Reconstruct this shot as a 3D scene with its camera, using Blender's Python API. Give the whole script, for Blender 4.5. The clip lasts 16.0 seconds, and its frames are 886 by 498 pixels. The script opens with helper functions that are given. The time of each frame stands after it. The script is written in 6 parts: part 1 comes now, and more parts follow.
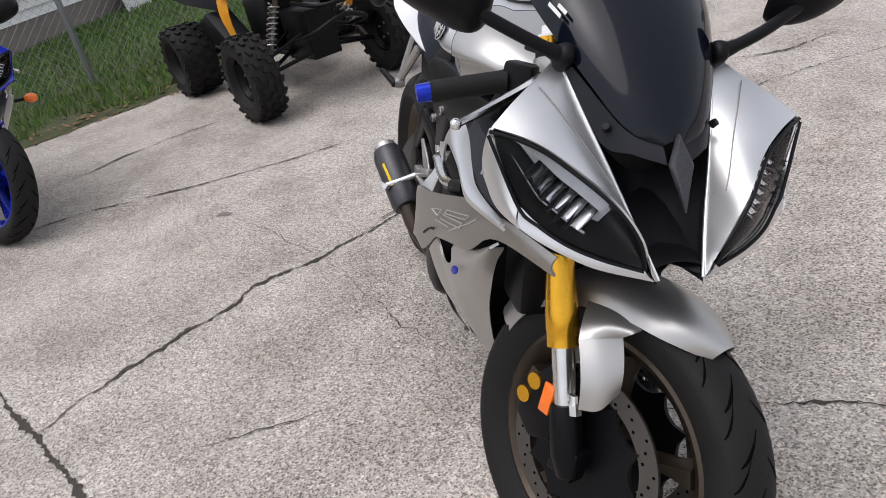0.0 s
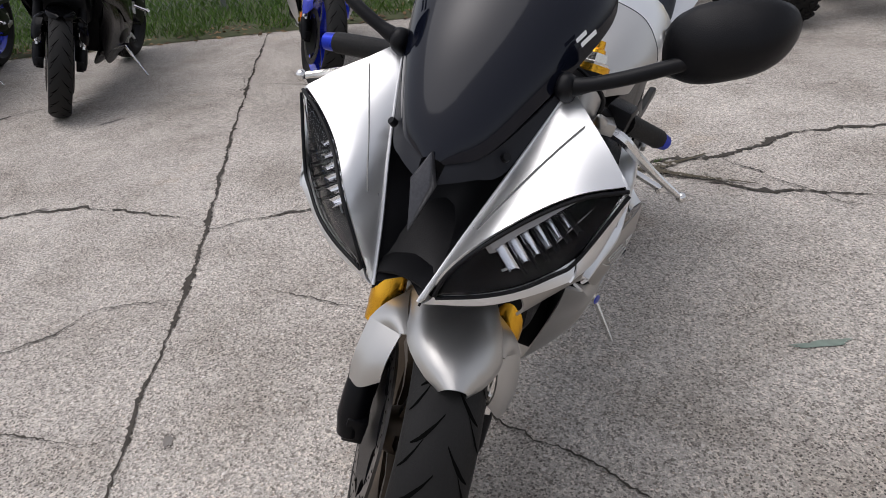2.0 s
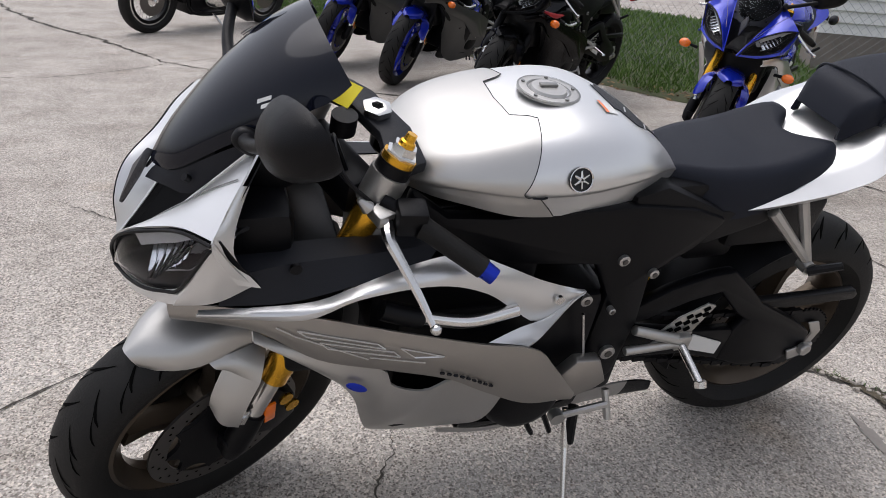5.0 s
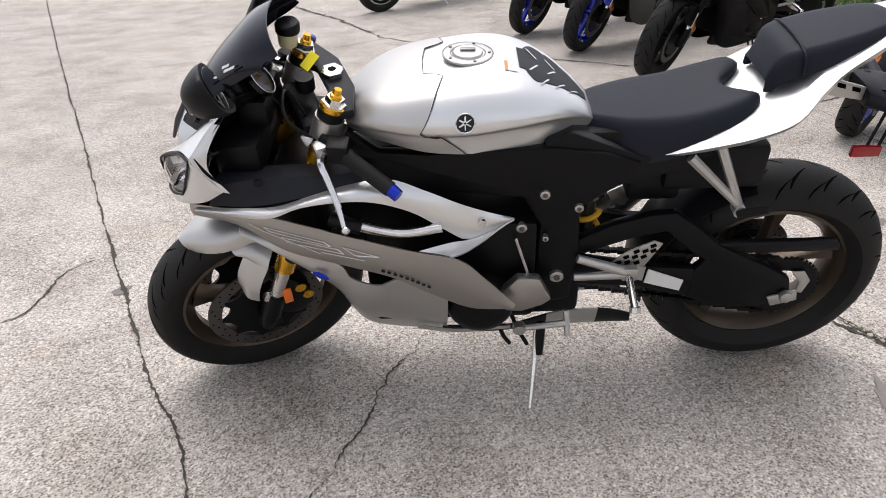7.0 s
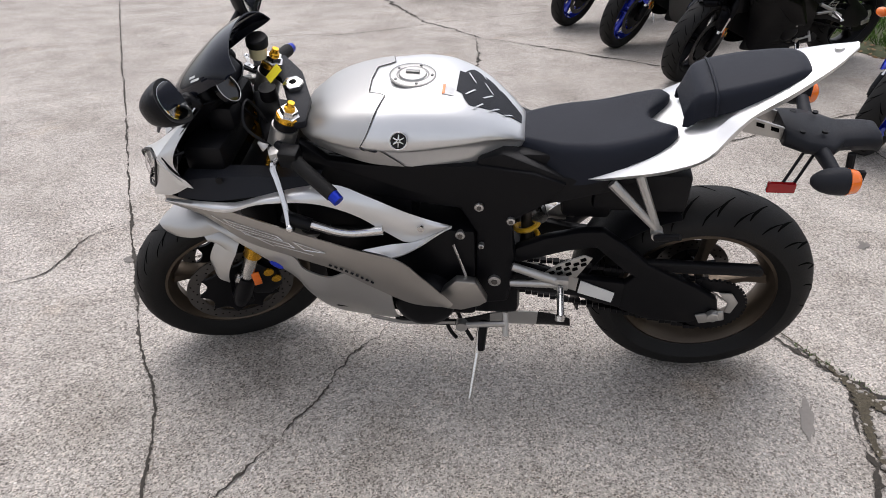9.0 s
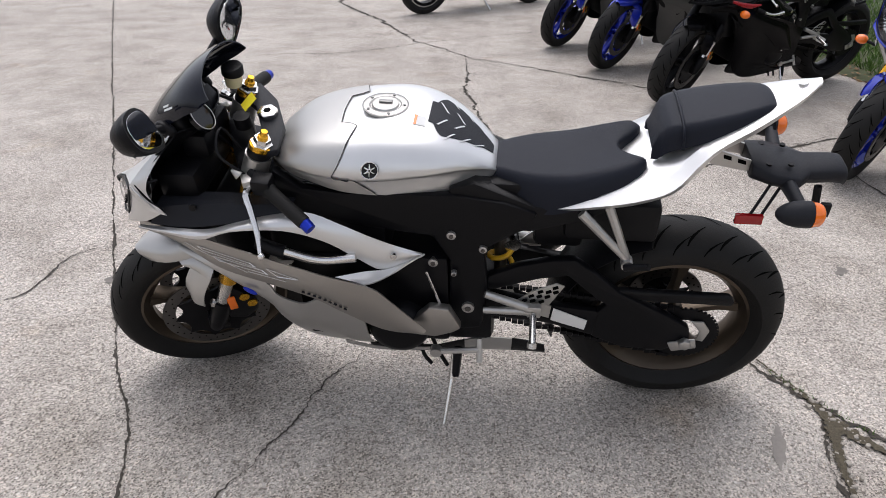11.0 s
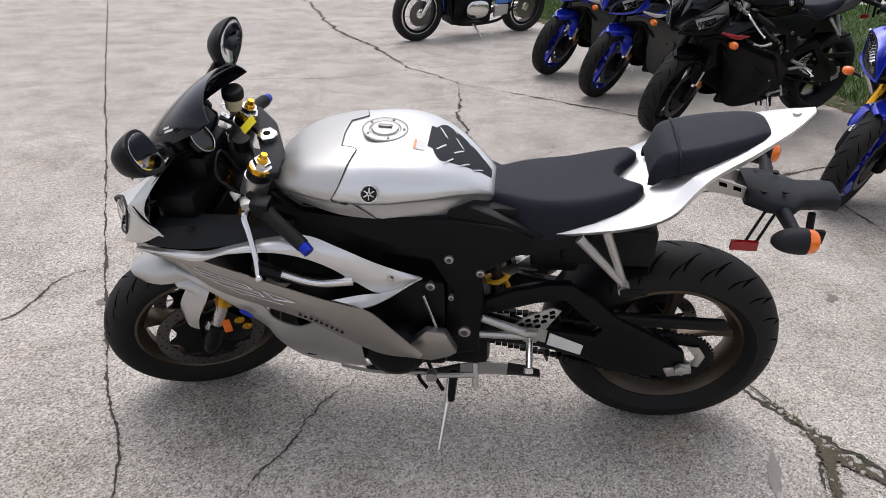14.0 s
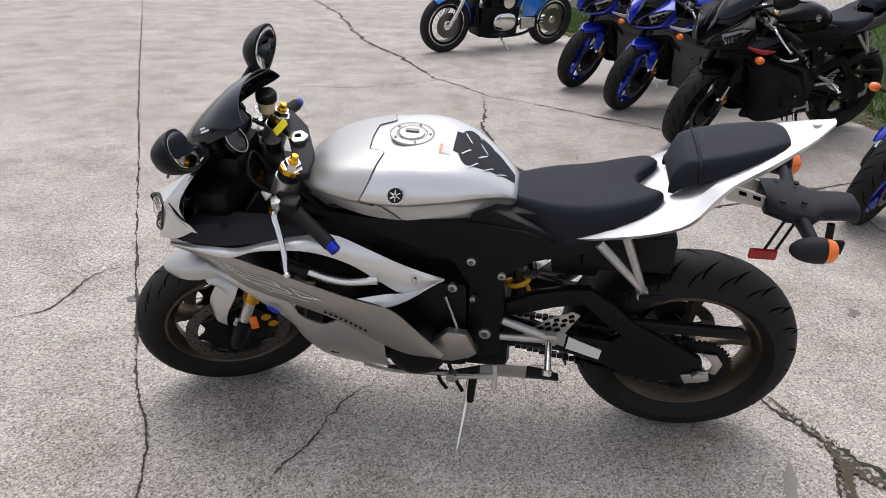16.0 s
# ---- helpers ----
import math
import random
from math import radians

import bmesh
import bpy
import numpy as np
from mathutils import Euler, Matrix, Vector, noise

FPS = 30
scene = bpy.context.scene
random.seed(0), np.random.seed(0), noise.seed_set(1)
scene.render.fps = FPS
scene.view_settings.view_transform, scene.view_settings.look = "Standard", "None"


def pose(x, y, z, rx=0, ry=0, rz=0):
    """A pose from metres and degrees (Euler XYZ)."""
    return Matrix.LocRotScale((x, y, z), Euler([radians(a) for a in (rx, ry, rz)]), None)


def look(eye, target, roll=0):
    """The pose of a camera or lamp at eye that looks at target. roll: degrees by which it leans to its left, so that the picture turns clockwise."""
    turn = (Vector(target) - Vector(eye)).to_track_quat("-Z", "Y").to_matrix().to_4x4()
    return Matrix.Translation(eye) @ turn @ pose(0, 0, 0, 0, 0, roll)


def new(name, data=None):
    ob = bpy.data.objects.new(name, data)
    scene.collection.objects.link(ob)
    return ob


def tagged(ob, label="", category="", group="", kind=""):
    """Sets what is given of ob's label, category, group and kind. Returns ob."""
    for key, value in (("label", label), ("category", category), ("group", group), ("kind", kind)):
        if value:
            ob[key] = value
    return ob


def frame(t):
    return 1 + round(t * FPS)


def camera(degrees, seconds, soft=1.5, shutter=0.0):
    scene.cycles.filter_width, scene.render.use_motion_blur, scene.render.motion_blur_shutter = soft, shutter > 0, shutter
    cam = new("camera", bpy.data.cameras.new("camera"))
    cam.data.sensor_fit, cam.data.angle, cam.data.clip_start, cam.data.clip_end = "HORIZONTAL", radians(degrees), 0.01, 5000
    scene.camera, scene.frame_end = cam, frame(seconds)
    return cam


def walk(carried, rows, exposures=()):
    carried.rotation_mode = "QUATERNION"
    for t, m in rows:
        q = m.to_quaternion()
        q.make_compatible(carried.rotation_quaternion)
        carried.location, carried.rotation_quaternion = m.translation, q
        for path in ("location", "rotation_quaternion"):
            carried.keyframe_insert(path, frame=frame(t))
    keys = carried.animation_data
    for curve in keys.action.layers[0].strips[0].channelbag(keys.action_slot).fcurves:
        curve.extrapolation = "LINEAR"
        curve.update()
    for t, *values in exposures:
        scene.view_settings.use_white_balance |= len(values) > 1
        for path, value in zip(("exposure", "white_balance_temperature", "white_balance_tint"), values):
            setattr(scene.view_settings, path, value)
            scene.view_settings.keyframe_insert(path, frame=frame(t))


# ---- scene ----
cam = camera(63.48, 16.0, soft=0.7, shutter=0.0)
PATH = [
    (0, (-1.496, 0.282, 1.255), (0.277, 0.026, 0.265), -13.3),
    (0.5, (-1.480, 0.145, 1.286), (0.378, 0.090, 0.426), -7.8),
    (1, (-1.544, -0.098, 1.260), (0.250, 0.075, 0.291), -8.7),
    (1.5, (-1.591, -0.337, 1.232), (0.111, 0.154, 0.206), -10.6),
    (2, (-1.445, -0.560, 1.190), (0.166, 0.217, 0.195), -6.1),
    (2.2, (-1.426, -0.647, 1.193), (0.166, 0.221, 0.242), -4.8),
    (2.5, (-1.407, -0.800, 1.196), (0.080, 0.287, 0.303), -3.8),
    (3, (-1.302, -0.923, 1.192), (0.027, 0.382, 0.339), -2.5),
    (3.5, (-1.112, -1.029, 1.174), (0.060, 0.369, 0.245), -0.9),
    (4, (-0.992, -1.216, 1.191), (-0.078, 0.360, 0.258), 0.0),
    (4.5, (-0.876, -1.297, 1.196), (-0.063, 0.379, 0.345), 0.4),
    (4.7, (-0.784, -1.304, 1.188), (0.004, 0.390, 0.352), 2.7),
    (6.8, (-0.131, -1.732, 1.250), (-0.052, 0.116, 0.372), -2.7),
    (7, (-0.094, -1.815, 1.271), (-0.092, 0.012, 0.348), -2.4),
    (7.5, (-0.018, -1.923, 1.343), (0.096, -0.149, 0.329), -1.6),
    (8, (0.044, -1.909, 1.384), (0.175, -0.137, 0.366), 1.0),
    (8.2, (0.085, -1.922, 1.380), (0.040, -0.121, 0.409), -0.4),
    (10.3, (0.257, -1.927, 1.435), (0.062, -0.145, 0.444), -0.7),
    (10.5, (0.261, -1.926, 1.435), (0.075, -0.131, 0.467), -0.6),
    (11, (0.256, -1.916, 1.433), (0.109, -0.103, 0.492), 0.0),
    (11.5, (0.249, -1.925, 1.434), (0.143, -0.090, 0.532), 0.3),
    (12, (0.240, -1.937, 1.436), (0.116, -0.093, 0.554), 0.1),
    (12.5, (0.239, -1.941, 1.432), (0.149, -0.099, 0.540), 0.6),
    (13, (0.242, -1.936, 1.427), (0.151, -0.098, 0.529), 0.7),
    (13.5, (0.243, -1.921, 1.429), (0.168, -0.072, 0.555), 0.1),
    (14, (0.233, -1.923, 1.432), (0.116, -0.077, 0.556), 0.9),
    (14.5, (0.233, -1.935, 1.429), (0.117, -0.082, 0.566), 1.5),
    (15, (0.233, -1.950, 1.425), (0.086, -0.099, 0.563), 1.5),
    (15.5, (0.230, -1.965, 1.428), (0.060, -0.110, 0.578), 1.3),
    (16, (0.234, -1.975, 1.430), (0.054, -0.120, 0.582), 1.4),
]
walk(cam, [(t, look(eye, target, roll)) for t, eye, target, roll in PATH],
     exposures=[(0, 0.47, 6400, 13.5), (1, 0.26, 6400, 13.5), (2, 0.25, 6400, 13.5), (4, 0.27, 6400, 13.5), (4.7, 0.34, 6400, 13.5), (7, 0.78, 6550, 13.5), (7.5, 0.76, 6700, 13.5), (8, 0.62, 6550, 13.5), (10.5, 0.55, 6400, 13.5), (16, 0.52, 6400, 13.5)])

# ---- sky and light: bright overcast day ----
world = bpy.data.worlds.new("overcast_sky")
scene.world = world
world.use_nodes = True
wn, wl = world.node_tree.nodes, world.node_tree.links
sky = wn.new("ShaderNodeTexSky")
sky.sky_type, sky.sun_disc = "NISHITA", False
sky.sun_elevation, sky.sun_rotation = radians(72), radians(-17)
sky.air_density, sky.dust_density = 1.0, 3.0
fade = wn.new("ShaderNodeHueSaturation")
fade.inputs["Saturation"].default_value = 0.30
wl.new(sky.outputs[0], fade.inputs["Color"])
wl.new(fade.outputs[0], wn["Background"].inputs[0])
wn["Background"].inputs[1].default_value = 0.15
sun = new("sun", bpy.data.lights.new("sun", "SUN"))
sun.data.energy, sun.data.angle, sun.data.color = 0.75, radians(60), (1.0, 0.985, 0.97)
sun.matrix_world = look((-0.85, 2.8, 9), (0, 0, 0))

# ---- materials ----
def material(name, color, rough=0.5, metal=0.0, var=0.12, scale=8.0, bump=0.0, bump_scale=60.0, coat=0.0, rough_var=0.1, **extra):
    m = bpy.data.materials.new(name)
    m.use_nodes = True
    n, l = m.node_tree.nodes, m.node_tree.links
    b = n["Principled BSDF"]
    co = n.new("ShaderNodeTexCoord")
    big = n.new("ShaderNodeTexNoise")
    big.inputs["Scale"].default_value, big.inputs["Detail"].default_value = scale, 5
    fine = n.new("ShaderNodeTexNoise")
    fine.inputs["Scale"].default_value, fine.inputs["Detail"].default_value = bump_scale, 4
    l.new(co.outputs["Object"], big.inputs["Vector"])
    l.new(co.outputs["Object"], fine.inputs["Vector"])
    mix = n.new("ShaderNodeMix")
    mix.data_type = "RGBA"
    mix.inputs[6].default_value = (*[c * (1 - var) for c in color], 1)
    mix.inputs[7].default_value = (*[min(1, c * (1 + var)) for c in color], 1)
    l.new(big.outputs[0], mix.inputs[0])
    l.new(mix.outputs[2], b.inputs["Base Color"])
    ramp = n.new("ShaderNodeMapRange")
    ramp.inputs[3].default_value, ramp.inputs[4].default_value = max(0.02, rough - rough_var), min(1, rough + rough_var)
    l.new(fine.outputs[0], ramp.inputs[0])
    l.new(ramp.outputs[0], b.inputs["Roughness"])
    b.inputs["Metallic"].default_value = metal
    b.inputs["Coat Weight"].default_value = coat
    b.inputs["Coat Roughness"].default_value = 0.05
    for key, value in extra.items():
        b.inputs[key.replace("_", " ")].default_value = value
    if bump:
        bp = n.new("ShaderNodeBump")
        bp.inputs["Strength"].default_value, bp.inputs["Distance"].default_value = bump, 0.002
        l.new(fine.outputs[0], bp.inputs["Height"])
        l.new(bp.outputs[0], b.inputs["Normal"])
    return m


def brushed_metal(name, color, rough=0.36, metal=0.9):
    m = material(name, color, rough, metal, 0.06, 6, 0.0, 300, rough_var=0.06)
    n, l = m.node_tree.nodes, m.node_tree.links
    b = n["Principled BSDF"]
    co, mp, ns, bp = (n.new("ShaderNode" + k) for k in ("TexCoord", "Mapping", "TexNoise", "Bump"))
    mp.inputs["Scale"].default_value = (12, 12, 420)
    mp.inputs["Rotation"].default_value = (0, radians(18), 0)
    ns.inputs["Scale"].default_value, ns.inputs["Detail"].default_value = 1.0, 3
    bp.inputs["Strength"].default_value, bp.inputs["Distance"].default_value = 0.10, 0.0006
    l.new(co.outputs["Object"], mp.inputs[0]); l.new(mp.outputs[0], ns.inputs["Vector"])
    l.new(ns.outputs[0], bp.inputs["Height"]); l.new(bp.outputs[0], b.inputs["Normal"])
    return m


def clear_glass(name, color=(1, 1, 1), rough=0.02):
    m = bpy.data.materials.new(name)
    m.use_nodes = True
    b = m.node_tree.nodes["Principled BSDF"]
    b.inputs["Base Color"].default_value = (*color, 1)
    b.inputs["Roughness"].default_value = rough
    b.inputs["Transmission Weight"].default_value = 1.0
    b.inputs["IOR"].default_value = 1.15
    return m


SILVER = brushed_metal("brushed_silver", (0.70, 0.70, 0.695), 0.33, 0.84)
# same silver paint, darkened in colour for shaded sides; the first also for the duller cover
SILVER_DULL_SHADED = brushed_metal("brushed_silver_dull_shaded", (0.50, 0.49, 0.47), 0.38, 0.85)
SILVER_SHADED = brushed_metal("brushed_silver_shaded", (0.36, 0.342, 0.318), 0.38)
BLACK = material("black_plastic", (0.004, 0.004, 0.005), 0.42, Specular_IOR_Level=0.18, bump=0.2, bump_scale=900)
SATIN = material("satin_black_metal", (0.003, 0.003, 0.004), 0.40, 0.0, Specular_IOR_Level=0.16, bump=0.1, bump_scale=500)
GREY_PLASTIC = material("grey_plastic", (0.013, 0.014, 0.018), 0.50, Specular_IOR_Level=0.2, bump=0.25, bump_scale=900)
GLOSS = material("gloss_black", (0.003, 0.003, 0.004), 0.12, Specular_IOR_Level=0.3, coat=0.05, rough_var=0.04)
SCREEN = material("smoked_screen", (0.004, 0.005, 0.010), 0.07, coat=0.0, rough_var=0.03, scale=5, Specular_IOR_Level=0.30)
RUBBER = material("tyre_rubber", (0.012, 0.0115, 0.011), 0.62, Specular_IOR_Level=0.2, var=0.25, scale=14, bump=0.3, bump_scale=260)
# near-black colour that stands for the shade inside grooves, holes and slots
RECESS_SHADE = material("recess_shade", (0.002, 0.002, 0.002), 0.95, Specular_IOR_Level=0.05)
VINYL = material("seat_vinyl", (0.010, 0.012, 0.019), 0.52, Specular_IOR_Level=0.18, bump=0.35, bump_scale=800)
GOLD = material("gold_anodised", (0.82, 0.43, 0.035), 0.24, 0.9, 0.05, 30)
CHROME = material("bare_alloy", (0.72, 0.71, 0.69), 0.2, 1.0, scale=40)
ALLOY = material("cast_alloy", (0.48, 0.47, 0.45), 0.4, 0.9, scale=40, bump=0.2, bump_scale=300)
BRONZE = material("bronze_rim", (0.075, 0.058, 0.042), 0.36, 0.75, scale=20)
STEEL = material("brake_steel", (0.13, 0.122, 0.115), 0.34, 0.9, scale=60)
ORANGE = material("orange_lens", (0.85, 0.17, 0.01), 0.2, coat=0.5, scale=60)
RED = material("red_lens", (0.28, 0.004, 0.006), 0.18, coat=0.2, scale=60)
BLUE = material("blue_anodised", (0.008, 0.03, 0.42), 0.3, 0.6)
BLUE_PAINT = material("blue_paint", (0.010, 0.026, 0.42), 0.2, 0.25, coat=0.7, scale=10)
WHITE = material("white_paint", (0.75, 0.75, 0.74), 0.35, coat=0.3)
DARK_GREY_PAINT = material("dark_grey_paint", (0.085, 0.085, 0.083), 0.38, 0.4, coat=0.2)
GREY_PAINT = material("grey_paint", (0.20, 0.20, 0.19), 0.35, 0.5, coat=0.3)
BLACK_PAINT = material("black_paint", (0.003, 0.003, 0.0035), 0.16, Specular_IOR_Level=0.09, coat=0.0, rough_var=0.04)
RED_PAINT = material("red_paint", (0.35, 0.01, 0.015), 0.3)
YELLOW = material("yellow_plastic", (0.80, 0.55, 0.01), 0.32, coat=0.4)
ORANGE_PLASTIC = material("orange_yellow_plastic", (0.80, 0.33, 0.01), 0.4)
CARD = material("yellow_card", (0.80, 0.68, 0.02), 0.6)
CREAM = material("cream_plastic", (0.62, 0.57, 0.36), 0.35)
SPRING = material("yellow_spring", (0.75, 0.42, 0.02), 0.35)
PAPER = material("white_label", (0.68, 0.68, 0.66), 0.5)
GLASS = clear_glass("lamp_glass")
MIRROR = material("mirror_glass", (0.75, 0.77, 0.8), 0.03, 1.0, var=0.0, rough_var=0.01)
CARBON = material("carbon_weave", (0.05, 0.05, 0.055), 0.35, 0.4, var=0.6, scale=260)
LAMP_GREY = material("lamp_grey", (0.33, 0.34, 0.36), 0.34, 0.5, scale=50)
CHROME_LENS = material("lamp_reflector", (0.72, 0.73, 0.76), 0.20, 1.0, scale=50)


# ---- mesh helpers ----
class Geo:
    """Vertices and faces collected from simple forms."""
    def __init__(self):
        self.v, self.f = [], []

    def add(self, verts, faces):
        k = len(self.v)
        self.v += [Vector(p) for p in verts]
        self.f += [tuple(i + k for i in f) for f in faces]
        return self

    def join(self, other):
        return self.add(other.v, other.f)

    def moved(self, m):
        g = Geo()
        g.v, g.f = [m @ p for p in self.v], list(self.f)
        return g

    def mirrored(self):
        g = Geo()
        g.v = [Vector((p.x, -p.y, p.z)) for p in self.v]
        g.f = [tuple(reversed(f)) for f in self.f]
        return g


def spline(pts, n):
    """n points on a smooth curve through pts, at even steps of its length."""
    pts = [Vector(p) for p in pts]
    if len(pts) == 2:
        return [pts[0].lerp(pts[1], i / (n - 1)) for i in range(n)]
    e = [pts[0] * 2 - pts[1], *pts, pts[-1] * 2 - pts[-2]]
    fine = []
    for i in range(1, len(e) - 2):
        a, b, c, d = e[i - 1:i + 3]
        for k in range(12):
            t = k / 12
            fine.append(0.5 * (2 * b + (c - a) * t + (2 * a - 5 * b + 4 * c - d) * t * t + (3 * b - a - 3 * c + d) * t ** 3))
    fine.append(pts[-1])
    at = [0.0]
    for a, b in zip(fine, fine[1:]):
        at.append(at[-1] + (b - a).length)
    out, j = [], 0
    for i in range(n):
        s = at[-1] * i / (n - 1)
        while j < len(at) - 2 and at[j + 1] < s:
            j += 1
        out.append(fine[j].lerp(fine[j + 1], min(1, max(0, (s - at[j]) / max(1e-9, at[j + 1] - at[j])))))
    return out


def grid(rows, g=None):
    g = g or Geo()
    m = len(rows[0])
    faces = [(i * m + j, i * m + j + 1, (i + 1) * m + j + 1, (i + 1) * m + j) for i in range(len(rows) - 1) for j in range(m - 1)]
    return g.add([p for r in rows for p in r], faces)


def ribbon(top, bottom, bulge=(0, 0, 0), nu=22, nv=7, u=(0, 1), v=(0, 1), lift=(0, 0, 0)):
    """A curved sheet between two edges, swelling by bulge half way; u, v: the part of it that is kept."""
    a, b, w, o = spline(top, nu), spline(bottom, nu), Vector(bulge), Vector(lift)
    rows = []
    for k in range(nv):
        s = v[0] + (v[1] - v[0]) * k / (nv - 1)
        row = []
        for i in range(nu):
            q = (u[0] + (u[1] - u[0]) * i / (nu - 1)) * (nu - 1)
            j = min(nu - 2, int(q))
            pa, pb = a[j].lerp(a[j + 1], q - j), b[j].lerp(b[j + 1], q - j)
            row.append(pa.lerp(pb, s) + w * math.sin(math.pi * s) + o)
        rows.append(row)
    return grid(rows)


def revolve(profile, n=56, centre=(0, 0, 0), closed=False, turn=(0.0, 1.0)):
    """profile: (sideways, radius) points turned about the sideways axis."""
    g, c, m = Geo(), Vector(centre), len(profile)
    full = turn == (0.0, 1.0)
    steps = n if full else n + 1
    for i in range(steps):
        a = 2 * math.pi * (turn[0] + (turn[1] - turn[0]) * i / n)
        g.v += [c + Vector((r * math.cos(a), y, r * math.sin(a))) for y, r in profile]
    for i in range(n):
        k = (i + 1) % steps
        for j in range(m if closed else m - 1):
            q = (j + 1) % m
            g.f.append((i * m + j, i * m + q, k * m + q, k * m + j))
    return g


def tube(pts, r, n=8, caps=True):
    pts = [Vector(p) for p in pts]
    rs = r if isinstance(r, (list, tuple)) else [r] * len(pts)
    g, side = Geo(), None
    for i, p in enumerate(pts):
        d = (pts[min(i + 1, len(pts) - 1)] - pts[max(i - 1, 0)]).normalized()
        if side is None:
            side = d.orthogonal().normalized()
        side = (side - d * side.dot(d)).normalized()
        other = d.cross(side)
        g.v += [p + (side * math.cos(2 * math.pi * k / n) + other * math.sin(2 * math.pi * k / n)) * rs[i] for k in range(n)]
    for i in range(len(pts) - 1):
        g.f += [(i * n + k, i * n + (k + 1) % n, (i + 1) * n + (k + 1) % n, (i + 1) * n + k) for k in range(n)]
    if caps:
        g.f += [tuple(reversed(range(n))), tuple((len(pts) - 1) * n + k for k in range(n))]
    return g


def curve_tube(pts, r, n=8, steps=24):
    return tube(spline(pts, steps), r, n)


def plate(outline, y0, y1):
    """An outline of (x, z) points, made thick from y0 to y1."""
    n = len(outline)
    v = [(x, y0, z) for x, z in outline] + [(x, y1, z) for x, z in outline]
    f = [tuple(range(n)), tuple(reversed(range(n, 2 * n)))] + [(i, n + i, n + (i + 1) % n, (i + 1) % n) for i in range(n)]
    return Geo().add(v, f)


def box(centre, size, m=None):
    sx, sy, sz = (s / 2 for s in size)
    v = [Vector((a * sx, b * sy, c * sz)) for a in (-1, 1) for b in (-1, 1) for c in (-1, 1)]
    v = [(m @ p if m else p) + Vector(centre) for p in v]
    return Geo().add(v, [(0, 1, 3, 2), (4, 6, 7, 5), (0, 4, 5, 1), (2, 3, 7, 6), (0, 2, 6, 4), (1, 5, 7, 3)])


def loft(sections, caps=True):
    """Closed rings of equal count, joined in order."""
    g = grid([list(s) + [s[0]] for s in sections])
    if caps:
        m = len(sections[0]) + 1
        g.f += [tuple(range(m - 1)), tuple((len(sections) - 1) * m + k for k in range(m - 1))]
    return g


def pod(centre, size, m=None, power=2.0, nu=24, nv=14):
    """A rounded body; a higher power makes it squarer."""
    g, k = Geo(), 2.0 / power
    sp = lambda a: math.copysign(abs(a) ** k, a)
    rows = []
    for i in range(nv + 1):
        t = math.pi * (i / nv - 0.5)
        row = []
        for j in range(nu + 1):
            p = 2 * math.pi * j / nu
            q = Vector((size[0] / 2 * sp(math.cos(t)) * sp(math.cos(p)), size[1] / 2 * sp(math.cos(t)) * sp(math.sin(p)), size[2] / 2 * sp(math.sin(t))))
            row.append((m @ q if m else q) + Vector(centre))
        rows.append(row)
    return grid(rows)


def to_mesh(name, g, thick=0.0, bevel=0.0, angle=38):
    bm = bmesh.new()
    vs = [bm.verts.new(p) for p in g.v]
    for f in g.f:
        if len(set(f)) > 2:
            try:
                bm.faces.new([vs[i] for i in f])
            except ValueError:
                pass
    bmesh.ops.remove_doubles(bm, verts=bm.verts, dist=0.00005)
    bmesh.ops.recalc_face_normals(bm, faces=bm.faces)
    if thick:
        bmesh.ops.solidify(bm, geom=bm.faces[:], thickness=thick)
        bmesh.ops.recalc_face_normals(bm, faces=bm.faces)
    if bevel:
        sharp = [e for e in bm.edges if len(e.link_faces) == 2 and e.calc_face_angle(0) > radians(40)]
        bmesh.ops.bevel(bm, geom=sharp, offset=bevel, segments=2, affect="EDGES", profile=0.5, clamp_overlap=True)
    for f in bm.faces:
        f.smooth = True
    for e in bm.edges:
        e.smooth = not (len(e.link_faces) == 2 and e.calc_face_angle(0) > radians(angle))
    me = bpy.data.meshes.new(name)
    bm.to_mesh(me)
    bm.free()
    return me


def part(name, g, mat, parent, label="", thick=0.0, bevel=0.0, angle=38):
    ob = new(name, to_mesh(name, g, thick, bevel, angle))
    ob.data.materials.append(mat)
    ob.parent = parent
    return tagged(ob, label) if label else ob


def both(g):
    return g, g.mirrored()


def thing(name, m, label, category, group="", kind="", scale=1.0):
    ob = new(name)
    ob.empty_display_size = 0.1
    ob.matrix_world = m @ Matrix.Scale(scale, 4)
    return tagged(ob, label, category, group, kind)


# ---- sport motorcycle, front towards -x, on its side stand leaning to -y ----
STEM = Vector((-0.304, 0, 0.863))
STEER_AXIS = Vector((0.407, 0, 0.914)).normalized()


